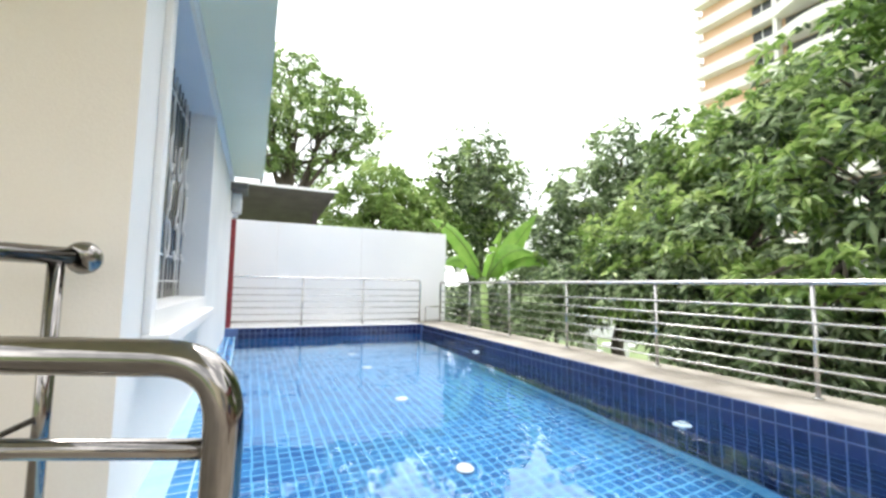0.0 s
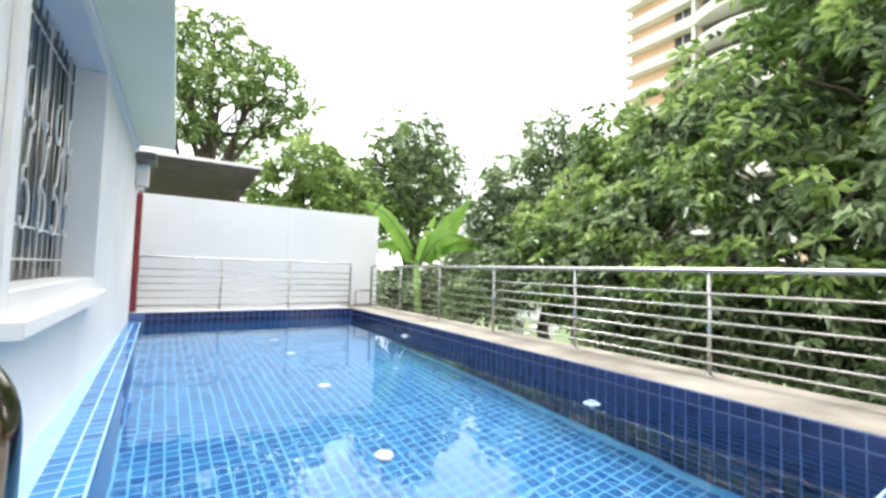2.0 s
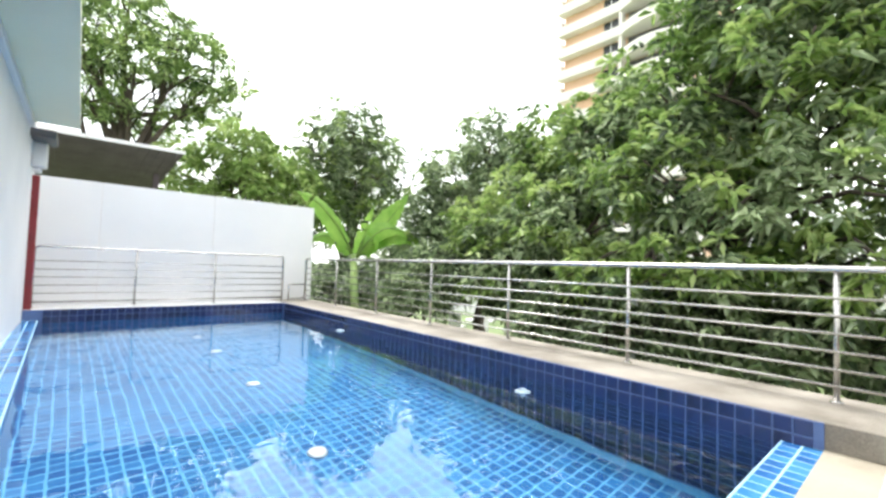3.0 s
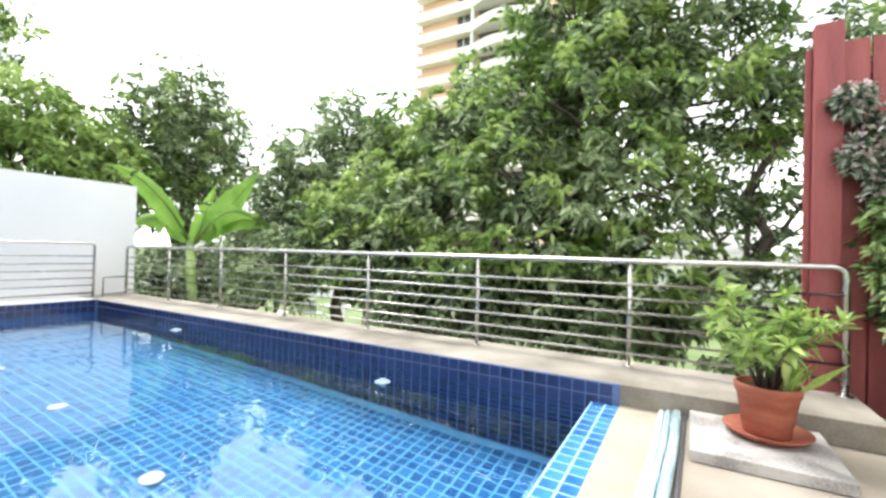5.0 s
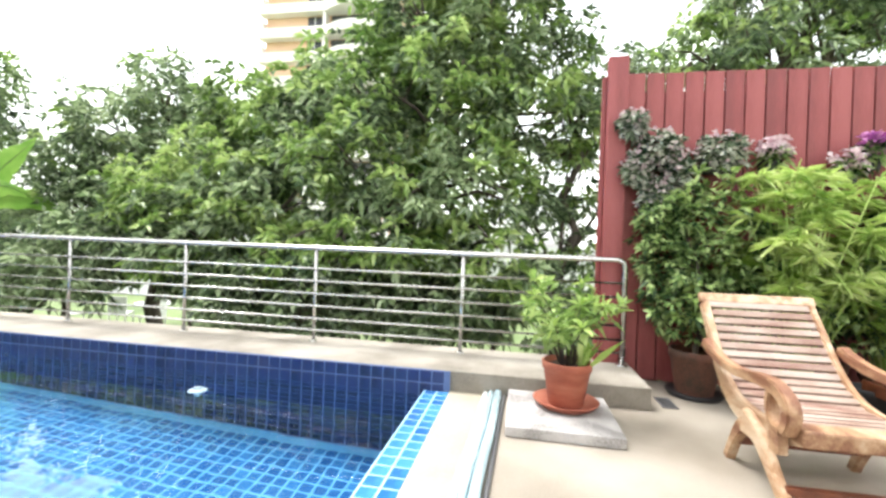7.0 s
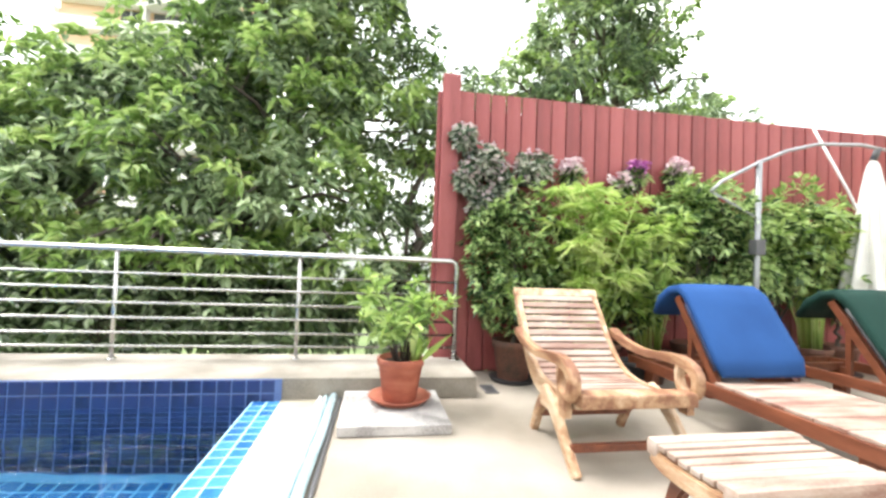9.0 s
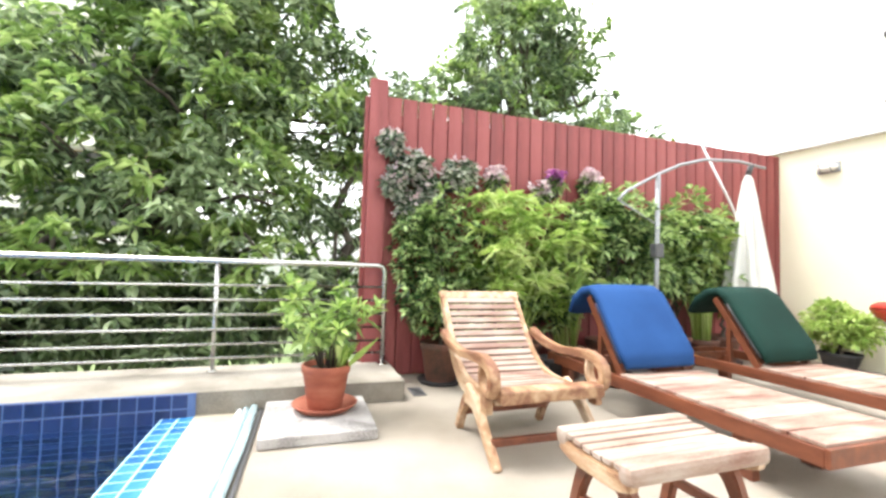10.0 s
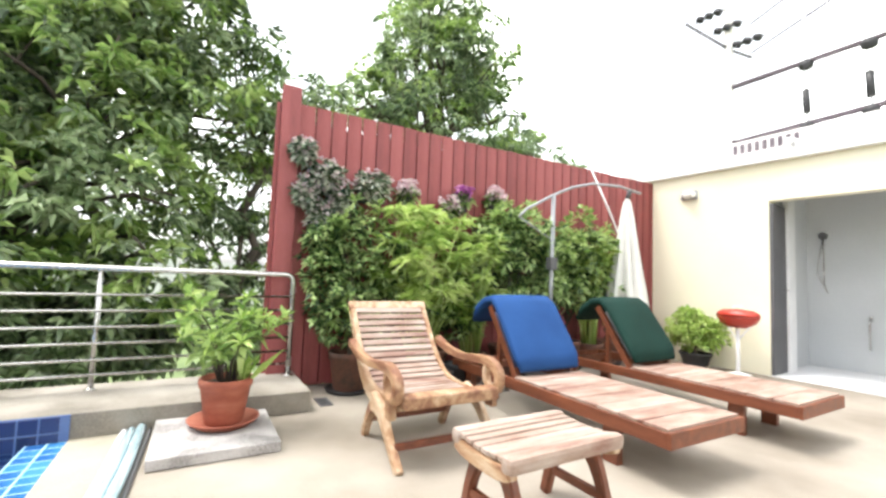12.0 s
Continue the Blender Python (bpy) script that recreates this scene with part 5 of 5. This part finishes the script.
for f in range(-9, 11):
    z = Z0 + f * FH
    if z < G + 1:
        continue
    # straight balcony band, then a bowed one
    bm = boxed(TX, TX + 1.25, 24.6, TY + 0.4, z, z + 1.25, 0.05)
    b = part("balcony", bm, M_CONCRETE, tw, "pale balcony band")
    bm = bmesh.new()
    outline = [(TX + 1.3, 24.6), (TX + 0.0, 24.6)] + [(TX - 1.5 * math.sin(math.pi * (24.6 - y) / 8.6), y) for y in [24.6 - 8.6 * k / 12 for k in range(1, 12)]] + [(TX + 0.0, 16.0), (TX + 1.3, 16.0)]
    lo = [bm.verts.new((x, y, z - 0.05)) for x, y in outline]
    hi = [bm.verts.new((x, y, z + 1.1)) for x, y in outline]
    for k in range(len(lo)):
        bm.faces.new((lo[k], lo[(k + 1) % len(lo)], hi[(k + 1) % len(lo)], hi[k]))
    bm.faces.new(lo[::-1])
    bm.faces.new(hi)
    bmesh.ops.recalc_face_normals(bm, faces=bm.faces[:])
    part("balcony", bm, M_CONCRETE, tw, "bowed pale balcony")
    w = part("window", boxed(TX + 1.12, TX + 1.19, 25.2, 27.2, z + 1.3, z + 2.9), M_DARKGLASS, tw, "dark window")
    part("frame", boxed(TX + 1.05, TX + 1.11, 26.15, 26.25, z + 1.3, z + 2.9), M_WHITEMETAL, w)
    # flat dark sheet: the recess's shade is put into its colour
    part("window", boxed(TX + 1.12, TX + 1.19, 16.6, 24.0, z + 1.15, z + 2.9), M_DARKGREY, tw, "dark panel coloured as the shade in a balcony recess")
    part("unit", boxed(TX + 0.5, TX + 1.3, TY + 0.05, TY + 0.6, z + 1.5, z + 2.4, 0.05), M_CONCRETE, tw, "air conditioner box")
part("pier", boxed(TX + 0.15, TX + 1.19, 24.35, 24.75, G, 62), M_CONCRETE, tw, "pale pier")
part("pier", boxed(TX - 0.1, TX + 1.19, 15.6, 16.0, G, 62), M_CONCRETE, tw, "pale pier")

# street pole and cables beyond the wash house
up = thing("utility_pole", "white utility pole with crossarm and dark ribbed insulators", "utility pole")
PX, PY = 3.62, -7.75
part("pole", boxed(PX - 0.055, PX + 0.055, PY - 0.055, PY + 0.055, G, 7.0, 0.01), M_CONCRETE, up)
part("crossarm", boxed(-0.5, 0.5, -0.03, 0.03, -0.025, 0.025, 0.004, pose(3.97, PY + 0.08, 5.47, 0, -48)), M_DARKGREY, up)
part("crossarm", boxed(-0.17, 0.17, -0.03, 0.03, -0.02, 0.02, 0.004, pose(3.38, PY + 0.08, 4.86, 0, -40)), M_DARKGREY, up)
for x0, z0 in ((4.05, 5.80), (3.75, 5.44), (3.45, 5.06)):
    pin = part("bracket", tube(bmesh.new(), [(x0 + 0.1, PY + 0.08, z0 - 0.03), (x0 - 0.42, PY + 0.08, z0 - 0.03)], 0.012, 6), M_GREYPOLE, up)
    for k in range(3):
        part("insulator", lathe(bmesh.new(), [(0.02, -0.06), (0.058, -0.045), (0.03, -0.02), (0.062, 0.0), (0.03, 0.025), (0.05, 0.05), (0.02, 0.075)], 12, pose(x0 - 0.15 * k, PY + 0.08, z0 - 0.01 * k, 0, 55)), M_BLACK, pin, "dark ribbed insulator")
for z0, z1 in ((4.385, 4.405), (3.43, 3.485)):
    cb = thing("cable_rail", "thick dark grey overhead cable with round black clamps", "cable", group="overhead cables")
    part("cable", tube(bmesh.new(), [(PX - 0.06, PY, z0), (1.74, PY, z1), (-8.0, PY, z1 + (z1 - z0) * 5.2)], 0.042, 8), M_GREYROOF, cb)
    for x in (2.55, 1.86, 1.1):
        z = z0 + (z1 - z0) * (PX - x) / (PX - 1.74)
        part("clamp", lathe(bmesh.new(), [(0.03, -0.08), (0.085, -0.05), (0.095, 0), (0.07, 0.05), (0.03, 0.07)], 14, pose(x, PY + 0.03, z - 0.06)), M_BLACK, cb, "round black clamp")
        if z0 > 4:
            part("hanger", tube(bmesh.new(), [(x, PY + 0.04, z + 1.6), (x + 0.02, PY + 0.04, z), (x - 0.02, PY + 0.04, 3.35)], 0.014, 6), M_WHITEMETAL, cb)
            part("fuse", tube(bmesh.new(), [(x, PY + 0.05, 3.95), (x - 0.01, PY + 0.05, 3.60)], 0.048, 8), M_BLACK, cb, "black fuse holder")
for z, s in ((5.35, 0.55), (5.85, 0.75)):
    w = thing("overhead_wire", "thin grey overhead wire", "wire", group="overhead wires")
    part("wire", tube(bmesh.new(), [(3.3, PY, z - 0.5), (1.0, PY, z + 0.45 * s), (-8, PY, z + 4.6 * s)], 0.012, 5), M_GREYROOF, w)
ac = thing("roof_machine", "pale machinery with a vent grille on the wash house roof", "machine", pose(2.0, -6.75, 2.65))
part("casing", boxed(-0.9, 1.2, -0.35, 0.1, 0.0, 0.42, 0.02), M_CONCRETE, ac)
for k in range(9):
    part("vent", boxed(0.25 + 0.09 * k, 0.30 + 0.09 * k, 0.1, 0.115, 0.24, 0.37), M_GREYROOF, ac)
part("motor", lathe(bmesh.new(), [(0.02, 0), (0.09, 0.02), (0.10, 0.14), (0.05, 0.17)], 16, pose(-0.1, 0.28, 0.0)), M_CONCRETE, ac)
cab = thing("camera_housing", "small white bullet housing on the roof edge", "fixture", pose(2.05, -5.95, 2.65))
part("body", tube(bmesh.new(), [(0, -0.10, 0.06), (0, 0.10, 0.05)], 0.04, 12), M_WHITEMETAL, cab)
part("foot", boxed(-0.02, 0.02, -0.04, 0.0, 0.0, 0.03), M_WHITEMETAL, cab)
lp = thing("leaning_pole", "thin white plastic pole leaning on the red fence", "pole")
part("pole", tube(bmesh.new(), [(3.30, -5.50, 0.0), (3.53, -4.75, 1.80), (3.655, -4.40, 2.56)], 0.013, 8), M_WHITEMETAL, lp)
mat = thing("drain_cover", "dark slotted drain cover at the foot of the coping", "drain", pose(3.18, -1.03, 0.0))
part("plate", boxed(-0.09, 0.12, -0.05, 0.05, 0.0, 0.008, 0.002), M_DARKGREY, mat)
for k in range(5):
    part("slot", boxed(-0.07 + 0.035 * k, -0.055 + 0.035 * k, -0.035, 0.035, 0.0082, 0.0095), M_BLACK, mat)
for x, y, r, h in ((3.05, -1.95, 0.13, 0.20), (3.12, -2.18, 0.12, 0.24)):
    bp = thing("empty_pot", "black plastic flower pot behind the armchair", "pot", pose(x, y, 0), "black pots by the fence")
    part("pot", pot(bmesh.new(), r, h), M_BLACK, bp)

# ---------------------------------------------------------------- tiles
TP, TG = 0.090, 0.010            # pitch and joint


def tile_mesh(w, h, mat, name="tile"):
    bm = boxed(-w / 2, w / 2, -h / 2, h / 2, -0.006, 0.0015)
    top = [f for f in bm.faces if f.normal.z > 0.9]
    bmesh.ops.inset_region(bm, faces=top, thickness=0.0025, depth=0.002)
    me = bpy.data.meshes.new(name)
    bm.to_mesh(me)
    bm.free()
    me.materials.append(mat)
    return me


W = TP - TG
TILE = tile_mesh(W, W, M_TILE)
STRIPTILE = tile_mesh(W, W, M_EDGETILE)
right, far_wall, near_edge = bpy.data.objects["pool_wall_right"], bpy.data.objects["pool_wall_end"], bpy.data.objects["pool_wall_near"]
left_edge, pfloor = bpy.data.objects["pool_wall_left"], bpy.data.objects["pool_floor"]


def tiles(me, spots, parent):
    for m in spots:
        ob = new("tile", me)
        ob.matrix_basis = m
        ob.parent = parent


def joined(spots, mat, parent, label):
    """Many further tiles as one mesh of small raised squares."""
    h = W / 2
    base = [Vector(p) for p in ((-h, -h, -0.005), (h, -h, -0.005), (h, h, -0.005), (-h, h, -0.005), (-h + 0.003, -h + 0.003, 0.003), (h - 0.003, -h + 0.003, 0.003), (h - 0.003, h - 0.003, 0.003), (-h + 0.003, h - 0.003, 0.003))]
    quads = [(4, 5, 6, 7), (0, 1, 5, 4), (1, 2, 6, 5), (2, 3, 7, 6), (3, 0, 4, 7)]
    V, F = [], []
    for m in spots:
        n = len(V)
        V += [tuple(m @ b) for b in base]
        F += [tuple(n + i for i in q) for q in quads]
    ob = from_arrays("tiles", V, F, mat, parent, label)
    return tagged(ob, kind="stuff")


ROT_R = pose(0, 0, 0, 0, -90)             # faces -x
ROT_F = pose(0, 0, 0, 90)                 # faces -y
rows_r = [LEDGE - 0.050 - TP * k for k in range(15)]
ys = [0.525 + TP * k for k in range(82)]
near_spots = [Matrix.Translation((XR - 0.001, y, z)) @ ROT_R for y in ys[:56] for z in rows_r[:3]]
tiles(TILE, near_spots, right)
joined([Matrix.Translation((XR - 0.001, y, z)) @ ROT_R for i, y in enumerate(ys) for j, z in enumerate(rows_r) if z > FLOOR + 0.05 and not (i < 56 and j < 3)], M_TILE, right, "blue glazed tiles")
xs = [XR - 0.048 - TP * k for k in range(40) if XR - 0.048 - TP * k > xl(YF) + 0.05]
tiles(TILE, [Matrix.Translation((x, YF - 0.001, z)) @ ROT_F for x in xs for z in rows_r[:3]], far_wall)
joined([Matrix.Translation((x, YF - 0.001, z)) @ ROT_F for x in xs for z in rows_r[3:] if z > FLOOR + 0.05], M_FLOORTILE, far_wall, "blue glazed tiles")
# near edge: two rows on top, and its face
nx = [XR - 0.048 - TP * k for k in range(38)]
tiles(STRIPTILE, [Matrix.Translation((x, y, -0.003)) for x in nx for y in (YN - 0.05, YN - 0.14)], near_edge)
# left edge
tiles(STRIPTILE, [Matrix.Translation((xl(y) - dx, y, -0.002)) @ pose(0, 0, 0, 0, 0, 0.45) for y in [0.75 + TP * k for k in range(80)] for dx in (0.050, 0.140)], left_edge)
joined([Matrix.Translation((xl(y) + 0.001, y, z)) @ pose(0, 0, 0, 0, 0, 0.45) @ pose(0, 0, 0, 0, 90) for y in [0.75 + TP * k for k in range(80)] for z in [-0.048 - TP * k for k in range(11)]], M_FLOORTILE, left_edge, "blue glazed tiles")
joined([Matrix.Translation((x, y, FLOOR - 0.001)) for x in [-0.28 + TP * k for k in range(36)] for y in [0.70 + TP * k for k in range(81)]], M_FLOORTILE, pfloor, "sky blue floor tiles")
